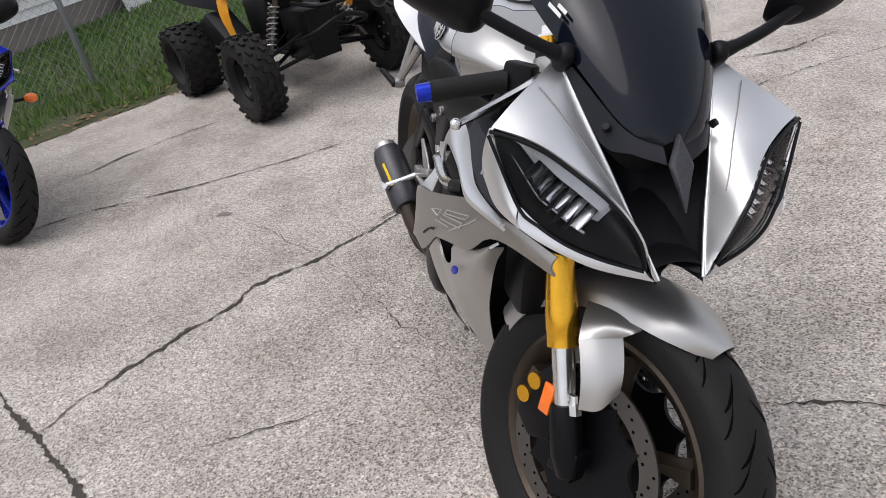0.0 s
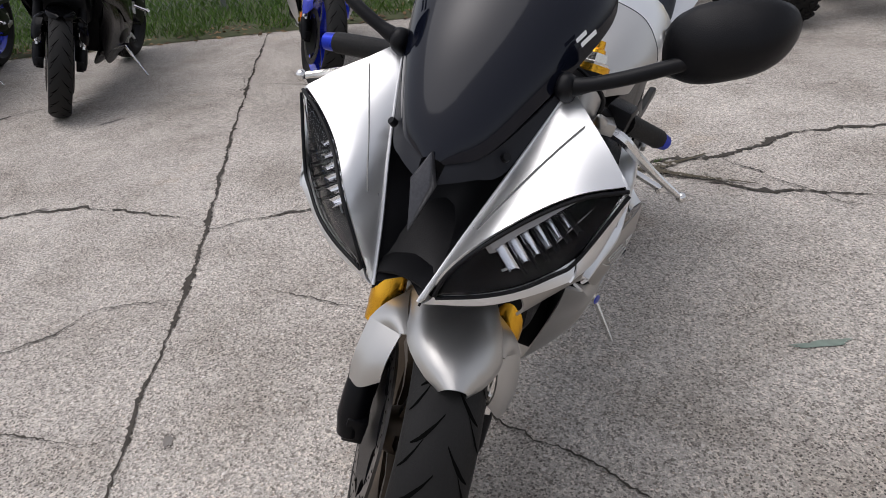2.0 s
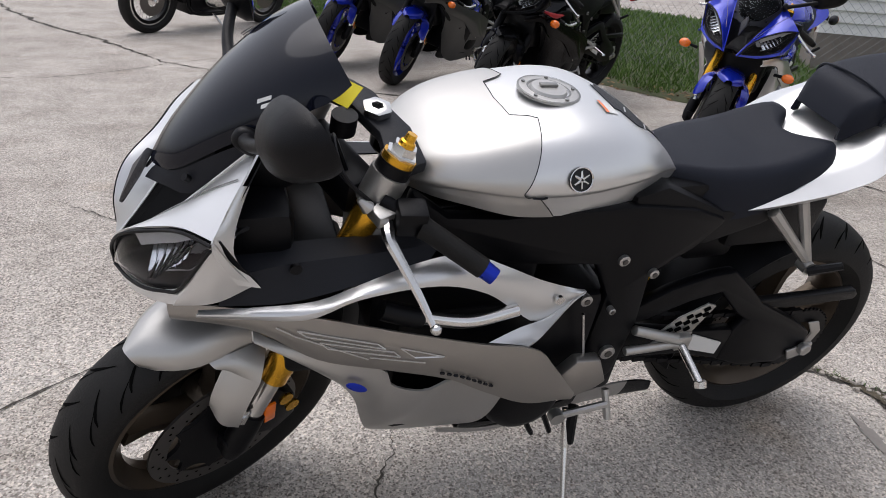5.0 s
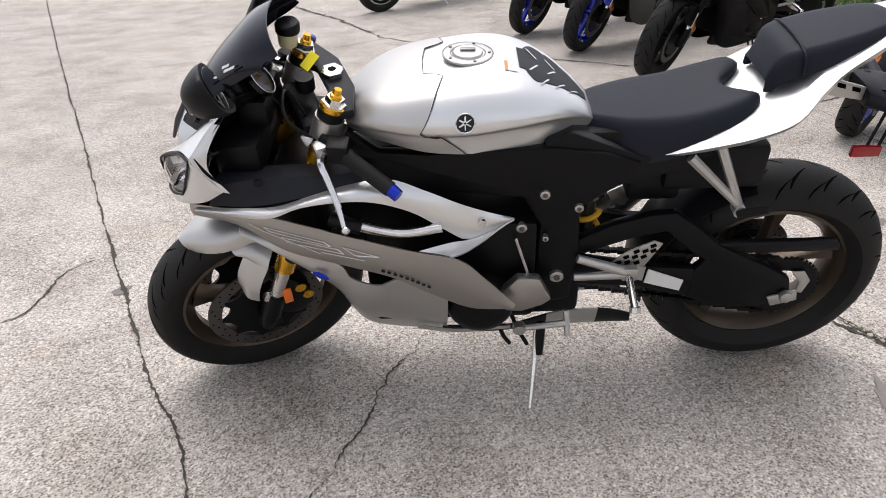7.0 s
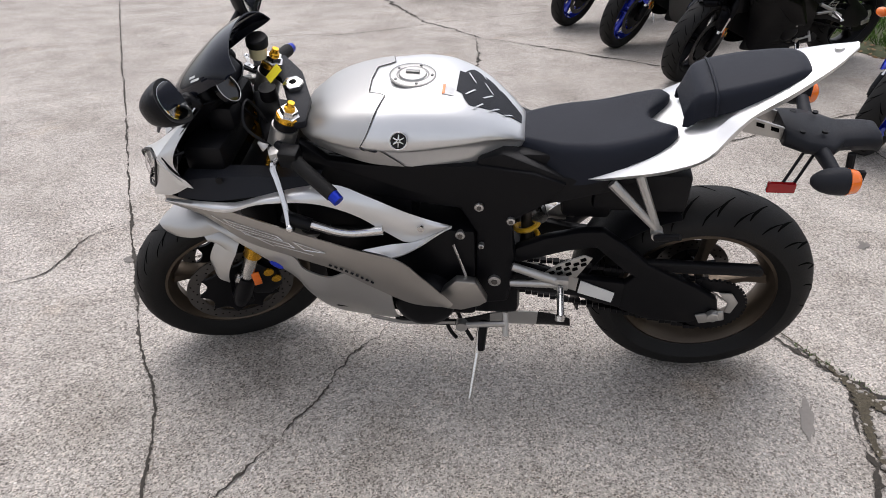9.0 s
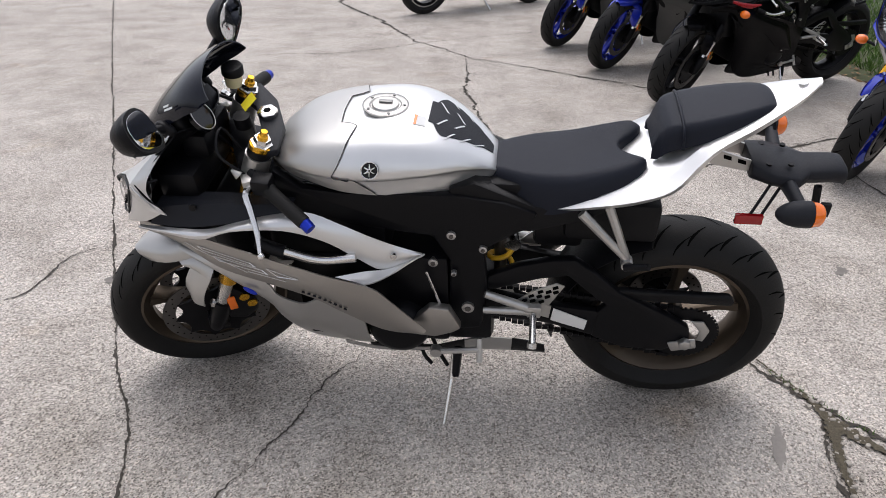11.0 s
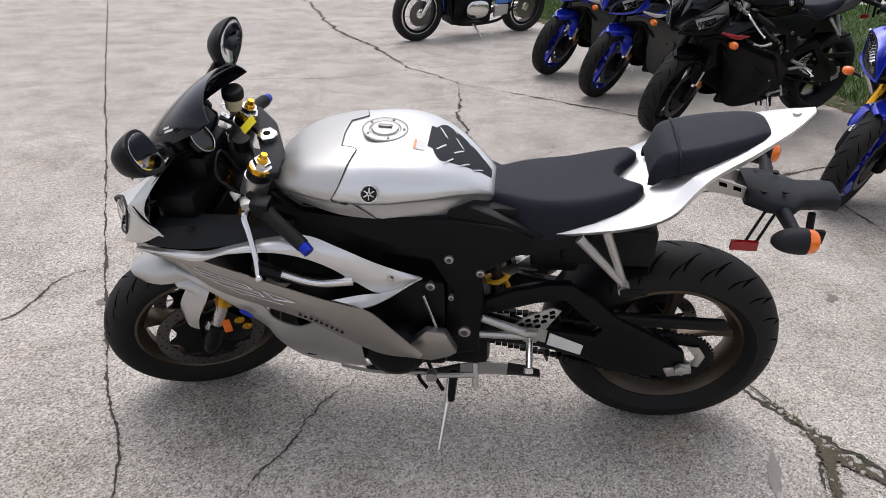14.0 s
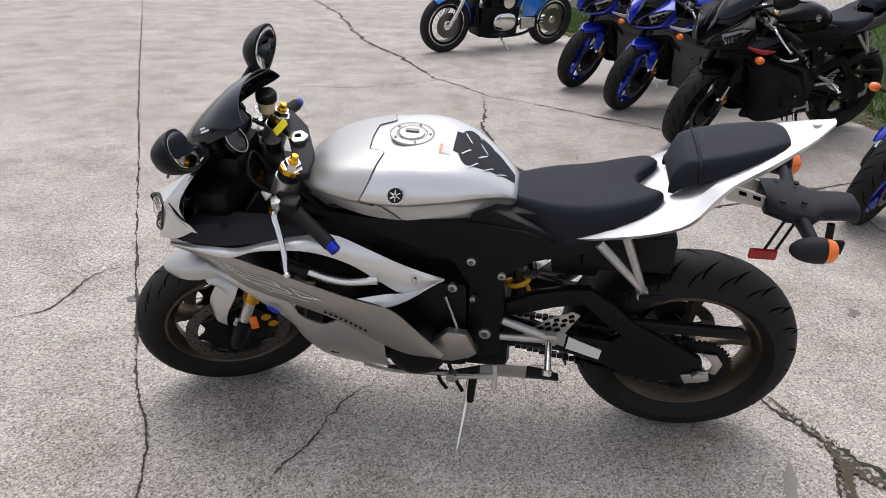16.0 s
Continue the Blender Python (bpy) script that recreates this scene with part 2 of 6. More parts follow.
def wheel(root, name, centre, radius, width, rim_mat, steer, disc_sides, rim_label, tyre_label):
    c = Vector(centre)
    w, rr, drop = width / 2, 0.198, 0.045 if centre[0] < 0 else 0.030
    rim = revolve([(-w * 0.62, rr + 0.006), (-w * 0.66, rr - 0.002), (-w * 0.5, rr - 0.012), (-w * 0.2, rr - 0.026), (w * 0.2, rr - 0.026), (w * 0.5, rr - 0.012),
                   (w * 0.66, rr - 0.002), (w * 0.62, rr + 0.006), (w * 0.4, rr + 0.004), (-w * 0.4, rr + 0.004)], 60, c, True)
    hub = revolve([(-0.05, 0.012), (-0.05, 0.034), (-0.02, 0.042), (0.02, 0.042), (0.05, 0.034), (0.05, 0.012)], 28, c, True)
    spokes = []
    for k in range(5):
        a = 2 * math.pi * (k + 0.2) / 5
        d, s = Vector((math.cos(a), 0, math.sin(a))), Vector((-math.sin(a), 0, math.cos(a)))
        rows = []
        for q, half, deep in ((0.03, 0.017, 0.03), (0.08, 0.012, 0.022), (0.13, 0.013, 0.022), (0.178, 0.024, 0.03)):
            p = c + d * q
            rows.append([p + s * half * 0.6 + Vector((0, -deep, 0)), p + s * half, p + s * half * 0.6 + Vector((0, deep, 0)),
                         p - s * half * 0.6 + Vector((0, deep, 0)), p - s * half, p - s * half * 0.6 + Vector((0, -deep, 0))])
        spokes.append(loft(rows))
    body = part(name, rim.moved(steer), rim_mat, root, rim_label)
    part("hub", hub.moved(steer), rim_mat, body)
    for spoke in spokes:
        part("spoke", spoke.moved(steer), rim_mat, body)
    prof = [(-w * 0.60, rr + 0.003), (-w * 0.82, rr + 0.02), (-w * 0.97, rr + drop)]
    crown = radius - rr - drop
    prof += [(w * math.sin(radians(a)) * 1.0, rr + drop + crown * math.cos(radians(a)) ** 0.9) for a in range(-75, 76, 15)]
    prof += [(w * 0.97, rr + drop), (w * 0.82, rr + 0.02), (w * 0.60, rr + 0.003)]
    part("tyre", revolve(prof, 72, c).moved(steer), RUBBER, body, tyre_label)
    # grooves are not cut: dark strips on the rubber paint their shade
    cuts = Geo()

    def on_tyre(a, b):
        r = rr + drop + 0.0005 + crown * math.cos(radians(b)) ** 0.9
        return c + Vector((r * math.cos(a), w * math.sin(radians(b)) * 1.004, r * math.sin(a)))
    for k in range(22):
        for sgn in (-1, 1):
            a0 = 2 * math.pi * (k + (0.5 if sgn > 0 else 0)) / 22
            for start, lo, hi, wide in ((0.0, 6, 50, 0.017), (0.13, 30, 68, 0.013)):
                line = [(a0 + start + 0.26 * t - 0.1 * t * t, sgn * (lo + (hi - lo) * t)) for t in (0, 0.25, 0.5, 0.75, 1)]
                grid([[on_tyre(a - wide * (1 - 0.7 * abs(2 * i / 4 - 1)), b) for i, (a, b) in enumerate(line)],
                      [on_tyre(a + wide * (1 - 0.7 * abs(2 * i / 4 - 1)), b) for i, (a, b) in enumerate(line)]], cuts)
    tagged(part("tread_pattern", cuts.moved(steer), RECESS_SHADE, body), kind="stuff")
    for sgn, r_out in disc_sides:
        y = sgn * (0.062 if r_out > 0.12 else 0.055)
        ring = Geo()
        n = 60
        for a, b in ((r_out, r_out - 0.034), ):
            ring.join(revolve([(y - 0.0025, a), (y + 0.0025, a), (y + 0.0025, b), (y - 0.0025, b)], n, c, True))
        disc = part("brake_disc", ring.moved(steer), STEEL, body, "drilled steel brake disc")
        star = []
        for k in range(40):
            a = 2 * math.pi * k / 40
            r = r_out - (0.030, 0.050, 0.054, 0.050)[k % 4]
            star.append((c.x + r * math.cos(a), c.z + r * math.sin(a)))
        carrier = plate(star, y - 0.004, y + 0.004)
        part("disc_carrier", carrier.moved(steer), SATIN, body)
        # drill holes as dark dots on the disc, their shade put into colour
        holes = Geo()
        for k in range(48):
            a = 2 * math.pi * k / 48
            d = Vector((math.cos(a), 0, math.sin(a)))
            p = c + d * (r_out - 0.008 - 0.009 * (k % 3))
            for q in (-0.0029, 0.0029):
                holes.join(tube([p + Vector((0, y + q - 0.0002, 0)), p + Vector((0, y + q + 0.0002, 0))], 0.0028, 6))
        tagged(part("disc_holes", holes.moved(steer), RECESS_SHADE, body), kind="stuff")
    return body


def tank_point(x, v):
    """The tank's surface at x; v runs from the lower left edge (0) over the top (0.5) to the lower right edge (1)."""
    def key(*rows):
        n = len(rows)
        if x >= rows[-1][0]:
            return rows[-1][1]
        i = max(j for j in range(n - 1) if rows[j][0] <= max(x, rows[0][0]))
        (a, p), (b, q) = rows[i], rows[i + 1]
        slope = lambda j: (rows[min(n - 1, j + 1)][1] - rows[max(0, j - 1)][1]) / (rows[min(n - 1, j + 1)][0] - rows[max(0, j - 1)][0])
        t = max(0, (x - a) / (b - a))
        m0, m1 = slope(i) * (b - a), slope(i + 1) * (b - a)
        return (2 * t ** 3 - 3 * t * t + 1) * p + (t ** 3 - 2 * t * t + t) * m0 + (3 * t * t - 2 * t ** 3) * q + (t ** 3 - t * t) * m1
    top = key((-0.262, 0.838), (-0.2, 0.874), (-0.12, 0.897), (-0.044, 0.909), (0.016, 0.914), (0.081, 0.906), (0.157, 0.872), (0.214, 0.828), (0.246, 0.795))
    wide = key((-0.262, 0.085), (-0.22, 0.130), (-0.15, 0.162), (-0.05, 0.176), (0.05, 0.172), (0.12, 0.152), (0.18, 0.114), (0.246, 0.062))
    knee = key((-0.262, 0.92), (-0.10, 0.86), (-0.02, 0.76), (0.05, 0.72), (0.14, 0.76), (0.20, 0.86), (0.246, 0.95))
    low = key((-0.262, 0.80), (-0.18, 0.792), (-0.10, 0.772), (0.0, 0.752), (0.10, 0.744), (0.16, 0.744), (0.21, 0.762), (0.246, 0.772))
    s = 1 - abs(2 * v - 1)
    h = top - low
    fold = key((-0.262, 0.42), (-0.12, 0.40), (-0.02, 0.42), (0.08, 0.52), (0.16, 0.64), (0.246, 0.70))
    rise_to = lambda f: low + h * (fold + (1 - fold) * f)
    pts = [(wide * knee * 0.95, low), (wide * knee, low + h * fold * 0.45), (wide * (0.22 + 0.78 * knee), low + h * fold * 0.86), (wide, rise_to(0.06)), (wide * 0.95, rise_to(0.42)),
           (wide * 0.74, rise_to(0.84)), (wide * 0.40, rise_to(0.975)), (0, top)]
    q = s * (len(pts) - 1)
    j = min(len(pts) - 2, int(q))
    e = [Vector(pts[0]) * 2 - Vector(pts[1]), *[Vector(p) for p in pts], Vector((-pts[-2][0], pts[-2][1]))]
    a, b, c, d, t = *e[j:j + 4], q - j
    y, z = 0.5 * (2 * b + (c - a) * t + (2 * a - 5 * b + 4 * c - d) * t * t + (3 * b - a - 3 * c + d) * t ** 3)
    return Vector((x, -y if v < 0.5 else y, z))


def tank_off(x, v, d=0.002):
    """A point d outside the tank's surface."""
    dx = tank_point(min(0.244, x + 0.004), v) - tank_point(max(-0.260, x - 0.004), v)
    dv = tank_point(x, min(1, v + 0.01)) - tank_point(x, max(0, v - 0.01))
    n = dx.cross(dv).normalized()
    p = tank_point(x, v)
    return p + (n if n.dot(p - Vector((x * 0.6, 0, 0.80))) > 0 else -n) * d


def sport_bike(name, m, label, paint, band, wheel_mat, screen_mat, scale, steer_deg=26.0, hero=False, low_mat=None, signals=False, accent=None, fork_mat=None, full=None, flash=None):
    root = thing(name, m, label, "motorcycle", "parked motorcycles", scale=scale)
    low_mat, accent, fork_mat = low_mat or band, accent or paint, fork_mat or GOLD
    steer = Matrix.Translation(STEM) @ Matrix.Rotation(radians(steer_deg), 4, STEER_AXIS) @ Matrix.Translation(-STEM)
    still = Matrix.Identity(4)
    hub = (-0.568, 0, 0.277)
    wheel(root, "front_wheel", hub, 0.279, 0.112, wheel_mat, steer, ((-1, 0.148), (1, 0.148)), "cast five-spoke front wheel rim", "black front tyre with sweeping grooves")
    wheel(root, "rear_wheel", (0.718, 0.016, 0.304), 0.297, 0.164, wheel_mat, still, ((1, 0.10),), "cast five-spoke rear wheel rim", "wide black rear tyre with sweeping grooves")

    # fork, fender, calipers
    fork = lambda z, dy=0.0, dx=0.0: Vector((-0.314 - 0.412 * (0.905 - z) + dx, -0.101 + dy, z))
    for g in both(tube([fork(0.882), fork(0.70), fork(0.68), fork(0.56), fork(0.54), fork(0.50), fork(0.475), fork(0.472), fork(0.450)], [0.0235, 0.0235, 0.0245, 0.0225, 0.024, 0.0265, 0.0265, 0.0255, 0.0255], 20)):
        leg = part("fork_tube", g.moved(steer), fork_mat, root, "gold fork tube" if fork_mat == GOLD else "")
    for g in both(tube([fork(0.46), fork(0.34)], 0.0185, 18)):
        part("fork_slider", g.moved(steer), CHROME, root, "polished fork slider")
    for g in both(tube([fork(0.365), fork(0.33), fork(0.29), fork(0.255)], [0.024, 0.026, 0.026, 0.018], 16).join(box(Vector(hub) + Vector((0.0, -0.092, 0.0)), (0.05, 0.035, 0.055)))):
        part("fork_foot", g.moved(steer), SATIN, root, bevel=0.003)
    for g in both(tube([fork(0.362, -0.004, -0.026), fork(0.378, -0.004, -0.026)], 0.0105, 6).join(tube([fork(0.376, -0.004, -0.026), fork(0.39, -0.004, -0.026)], 0.006, 8))):
        part("axle_pinch_bolt", g.moved(steer), CHROME, root)
    for g in both(tube([(hub[0], -0.112, hub[2]), (hub[0], -0.098, hub[2])], [0.014, 0.016], 8)):
        part("axle_nut", g.moved(steer), ALLOY, root)
    rows = []
    for i in range(25):
        t = i / 24
        a = radians(-27 + 92 * t)
        half = 0.073 * (0.28 + 0.72 * math.sin(min(1, t * 5.0) * math.pi / 2) ** 0.8) * (1.0 if t < 0.75 else 1 - 0.25 * (t - 0.75) / 0.25)
        skirt = 0.018 + 0.030 * math.sin(min(1, t * 1.7) * math.pi / 2)
        row = []
        for k in range(13):
            s = k / 6 - 1
            r = 0.300 - skirt * abs(s) ** 3.0 - 0.008 * s * s + 0.004 * (1 - abs(s)) ** 2
            row.append(Vector(hub) + Vector((r * math.sin(a), half * math.sin(s * 1.35) / math.sin(1.35), r * math.cos(a))))
        rows.append(row)
    fender = part("front_fender", grid(rows).moved(steer), accent, root, "", thick=0.003)
    for g in both(ribbon([(-0.541, -0.122, 0.487), (-0.560, -0.104, 0.497), (-0.582, -0.075, 0.505)], [(-0.581, -0.128, 0.390), (-0.605, -0.112, 0.400), (-0.612, -0.085, 0.428)], (-0.010, -0.006, 0), 14, 11)):
        part("fork_guard", g.moved(steer), accent, fender, thick=0.003)
    for g in both(ribbon([(-0.500, -0.070, 0.524), (-0.550, -0.074, 0.534), (-0.604, -0.070, 0.530)], [(-0.541, -0.122, 0.487), (-0.560, -0.106, 0.497), (-0.582, -0.077, 0.505)], (-0.004, -0.008, 0.002), 14, 7)):
        part("guard_shoulder", g.moved(steer), accent, fender, thick=0.003)
    for g in both(plate([(-0.54, 0.40), (-0.50, 0.42), (-0.455, 0.36), (-0.45, 0.30), (-0.49, 0.27), (-0.535, 0.29)], -0.112, -0.070)):
        cal = part("brake_caliper", g.moved(steer), SATIN, root, "black brake caliper", bevel=0.008)
    for g in both(tube([(-0.478, -0.116, 0.372), (-0.478, -0.111, 0.372)], 0.014, 18).join(tube([(-0.463, -0.116, 0.338), (-0.463, -0.111, 0.338)], 0.014, 18))):
        part("piston_cover", g.moved(steer), GOLD, root)
    for g in both(box((-0.513, -0.117, 0.362), (0.022, 0.006, 0.052))):
        part("side_reflector", g.moved(steer), ORANGE, root, "orange side reflector", bevel=0.002)

    # nose
    inner = [(-0.683, -0.032, 0.656), (-0.631, -0.053, 0.717), (-0.583, -0.075, 0.778), (-0.53, -0.097, 0.838), (-0.475, -0.117, 0.899)]
    brow = [(-0.681, -0.042, 0.668), (-0.680, -0.060, 0.716), (-0.660, -0.092, 0.758), (-0.611, -0.137, 0.792), (-0.580, -0.178, 0.815), (-0.547, -0.225, 0.826)]
    crease = [p.lerp(q, 0.36) + Vector((-0.0035, -0.002, 0.0035)) * math.sin(math.pi * min(1, 0.08 + i / 26)) for i, (p, q) in enumerate(zip(spline(inner, 26), spline(brow, 26)))]
    for g in both(ribbon(inner, crease, (0, 0, 0), 26, 5).join(ribbon(crease, brow, (-0.001, -0.001, 0.002), 26, 7))):
        cowl = part("cowl_panel", g, paint, root, "", thick=0.003, angle=9)
    # thin grey line that paints the shade along the cowl's fold
    for g in both(tube([p + Vector((-0.0010, -0.0006, 0.0012)) for p in crease[9:25]], 0.0009, 6)):
        part("cowl_crease", g, GREY_PAINT, root)
    lift = (0.0075, 0.003, -0.006)
    for g in both(ribbon(inner, crease, (0, 0, 0), 26, 5, lift=lift).join(ribbon(crease, brow, (-0.001, -0.001, 0.002), 26, 7, lift=lift))):
        part("cowl_liner", g, BLACK, root, thick=0.002)
    up = [(-0.677, -0.048, 0.673), (-0.676, -0.062, 0.713), (-0.657, -0.093, 0.754), (-0.609, -0.138, 0.788), (-0.578, -0.179, 0.811), (-0.546, -0.225, 0.821)]
    lo = [(-0.677, -0.050, 0.670), (-0.657, -0.100, 0.681), (-0.634, -0.140, 0.694), (-0.607, -0.172, 0.712), (-0.588, -0.193, 0.731), (-0.547, -0.227, 0.816)]
    bowl = ribbon(up, lo, (0, 0, 0), 24, 13, lift=(0.001, 0.001, 0.0))
    for i, p in enumerate(bowl.v):
        p += Vector((0.046, 0.036, 0.0)) * math.sin(math.pi * (i // 24) / 12) * min(1.0, 0.05 + 2.6 * (i % 24) / 23)
    for g in both(bowl):
        lamp = part("headlight", g, BLACK, root, "twin swept headlight with clear lens", thick=0.003)
    def vane(u, v, near, far, nu=6, nv=8):
        """A bright blade inside the lamp that leans back towards its upper end."""
        g = ribbon(up, lo, (0, 0, 0), nu, nv, u=u, v=v)
        g.v = [p + Vector((1.0, 0.8, 0.0)) * (far + (near - far) * (i // nu) / (nu - 1) + 0.004 * math.sin(math.pi * (i % nu) / (nu - 1))) for i, p in enumerate(g.v)]
        return g
    for g in both(vane((0.33, 0.96), (0.10, 0.86), 0.020, 0.036, 40, 9)):
        part("reflector_bowl", g, LAMP_GREY, root, thick=0.001)
    for k in range(6):
        u = 0.37 + 0.062 * k
        for g in both(vane((u, u + 0.046 - 0.003 * k), (0.30 - 0.008 * k, 0.76 - 0.03 * k), 0.011, 0.026)):
            part("reflector", g, CHROME_LENS, root, "bright chrome reflector blade", thick=0.001)
        for g in both(vane((u + 0.046 - 0.003 * k, u + 0.062), (0.36, 0.80 - 0.03 * k), 0.013, 0.027, 3, 6)):
            part("reflector_slot", g, BLACK, root, thick=0.001)
    for g in both(vane((0.36, 0.95), (0.06, 0.32), 0.022, 0.008, 40, 7)):
        part("reflector_hood", g, LAMP_GREY, root, thick=0.001)
    for g in both(vane((0.34, 0.90), (0.80, 0.94), 0.003, 0.016, 40, 5)):
        part("reflector_shelf", g, LAMP_GREY, root, thick=0.001)
    for rim in (up, lo):
        for g in both(tube([p + Vector((-0.004, -0.003, 0)) for p in spline(rim, 28)], 0.0026, 8)):
            part("lamp_seal", g, BLACK, root)
    for g in both(ribbon(up, lo, (-0.007, -0.003, 0.0), 24, 9, v=(0.02, 0.98), lift=(0.001, 0.0, 0.0))):
        cover = part("headlight_lens", g, GLASS, root, "clear plastic headlight lens", thick=0.002)
        cover.visible_shadow = False
    for g in both(ribbon(lo[:5], [(-0.684, -0.037, 0.655), (-0.659, -0.106, 0.666), (-0.636, -0.146, 0.679), (-0.612, -0.178, 0.693), (-0.600, -0.197, 0.706)], (-0.001, -0.002, 0), 20, 4)):
        part("headlight_rim", g, paint, root, thick=0.004)
    for g in both(ribbon([(-0.590, -0.195, 0.730), (-0.567, -0.213, 0.775), (-0.546, -0.228, 0.824)], [(-0.602, -0.197, 0.704), (-0.550, -0.214, 0.716), (-0.500, -0.220, 0.745)], (-0.001, -0.004, 0), 14, 8)):
        part("cowl_cheek", g, paint, root, thick=0.003)
        back = Geo()
        back.add([p + Vector((0.007, -0.006 * math.copysign(1, p.y), 0)) for p in g.v], g.f)
        part("cheek_liner", back, BLACK, root, thick=0.002)
    for g in both(ribbon([(-0.508, -0.166, 0.866), (-0.528, -0.197, 0.845), (-0.548, -0.226, 0.825), (-0.545, -0.227, 0.800), (-0.520, -0.224, 0.752)], [(-0.496, -0.158, 0.860), (-0.510, -0.184, 0.840), (-0.520, -0.206, 0.818), (-0.520, -0.215, 0.788), (-0.490, -0.220, 0.740)], (0, -0.001, 0.001), 18, 4)):
        part("cowl_return", g, paint, root, thick=0.003)
    rows = []
    for a in spline(inner, 14):
        t = len(rows) / 13
        rows.append([Vector((a.x + (0.075 - 0.02 * t) * math.sin(math.pi * k / 8) ** 0.6, a.y * (1 - k / 4), a.z - 0.006)) for k in range(9)])
    for g in both(tube([p + Vector((-0.0012, 0.0006, 0.0004)) for p in spline(inner, 24)], 0.0022, 8)):
        part("cowl_lip", g, paint, root)
    part("nose_intake", grid(rows), BLACK, root, thick=0.003)
    part("nose_chin", grid([[Vector((-0.652 - 0.026 * abs(k / 4 - 1), 0.032 * (k / 4 - 1), 0.664 - 0.006 * abs(k / 4 - 1))) for k in range(9)],
                            [Vector((-0.640 - 0.022 * abs(k / 4 - 1), 0.034 * (k / 4 - 1), 0.672)) for k in range(9)],
                            [Vector((-0.622, 0.036 * (k / 4 - 1), 0.684)) for k in range(9)],
                            [Vector((-0.585, 0.044 * (k / 4 - 1), 0.705)) for k in range(9)], [Vector((-0.540, 0.060 * (k / 4 - 1), 0.735)) for k in range(9)], [Vector((-0.470, 0.070 * (k / 4 - 1), 0.790)) for k in range(9)]]), BLACK, root, thick=0.003)
    rows = []
    for x, half, z in ((-0.672, 0.045, 0.662), (-0.640, 0.100, 0.664), (-0.600, 0.150, 0.668), (-0.540, 0.176, 0.672), (-0.470, 0.180, 0.668), (-0.400, 0.170, 0.650)):
        rows.append([Vector((x, half * (k / 4 - 1), z + 0.016 * (1 - (k / 4 - 1) ** 2))) for k in range(9)])
    part("nose_underside", grid(rows), BLACK, root, thick=0.003)
    part("nose_emblem_plate", loft([[Vector((-0.612, 0, 0.828)), Vector((-0.634, -0.018, 0.795)), Vector((-0.664, 0, 0.738)), Vector((-0.634, 0.018, 0.795))],
                                    [Vector((-0.622, 0, 0.832)), Vector((-0.645, -0.013, 0.797)), Vector((-0.670, 0, 0.742)), Vector((-0.645, 0.013, 0.797))]]), CARBON, root, "dark grey diamond-shaped nose plate", bevel=0.002)
    edge = [(-0.615, -0.014, 0.814), (-0.588, -0.056, 0.828), (-0.52, -0.096, 0.884), (-0.44, -0.126, 0.938), (-0.390, -0.134, 0.966), (-0.364, -0.128, 0.985)]
    mid = [(-0.618, 0, 0.820), (-0.588, 0, 0.866), (-0.525, 0, 0.938), (-0.455, 0, 1.000), (-0.415, 0, 1.025), (-0.394, 0, 1.035)]
    rows = []
    for e, c in zip(spline(edge, 18), spline(mid, 18)):
        row = []
        for k in range(15):
            s = k / 7 - 1
            q = abs(s)
            p = c.lerp(e, q ** 2.1) if q < 1 else e.copy()
            p.y = (e.y * math.sin(q * 1.35) / math.sin(1.35)) * (1 if s < 0 else -1)
            row.append(p)
        rows.append(row)
    part("windscreen", grid(rows), screen_mat, root, "dark smoked double-bubble windscreen" if hero else "", thick=0.003)
    for g in both(ribbon([(-0.612, -0.016, 0.813), (-0.585, -0.055, 0.826), (-0.535, -0.090, 0.868), (-0.472, -0.118, 0.912)], [(-0.628, -0.014, 0.792), (-0.602, -0.050, 0.799), (-0.562, -0.081, 0.806), (-0.474, -0.119, 0.900)], (0, 0, 0.002), 20, 4)):
        part("screen_trim", g, GREY_PLASTIC, root, thick=0.003)
    for x, y, z in ((-0.570, -0.076, 0.824), (-0.490, -0.111, 0.896)):
        for g in both(tube([(x, y, z), (x - 0.005, y - 0.004, z + 0.006)], [0.006, 0.005], 10)):
            part("screen_bolt", g, BLACK, root)
    # mirrors
    for sgn in (-1, 1):
        mm = Matrix.Rotation(radians(14 if sgn < 0 else -5), 4, "Z") @ Matrix.Rotation(radians(12 * sgn), 4, "X") @ Matrix.Rotation(radians(-22 if sgn < 0 else -8), 4, "Y")
        c = Vector((-0.450 if sgn < 0 else -0.462, sgn * 0.277, 0.992))
        def wing(p):
            """A wedge: tall at the inner end, cut slantwise at the outer tip."""
            q = p.y * sgn / 0.085
            return Vector((p.x, p.y, p.z * (1 - 0.20 * q) + 0.014 * q - 0.006 * q * q))
        shell = pod((0, 0, 0), (0.094, 0.146, 0.096), power=2.7, nu=36, nv=20)
        shell.v = [wing(Vector((min(p.x, 0.010), p.y * (1 - 0.30 * max(0, -p.x) / 0.047), p.z * (1 - 0.26 * max(0, -p.x) / 0.047)))) for p in shell.v]
        mir = part("mirror", shell.moved(Matrix.Translation(c) @ mm), BLACK, root, "black wing mirror on a stalk", angle=50)
        face = pod((0, 0, 0), (0.0006, 0.128, 0.080), power=2.7, nu=32, nv=14)
        face.v = [wing(Vector((p.x + 0.0122, p.y, p.z))) for p in face.v]
        part("mirror_glass", face.moved(Matrix.Translation(c) @ mm), MIRROR, mir)
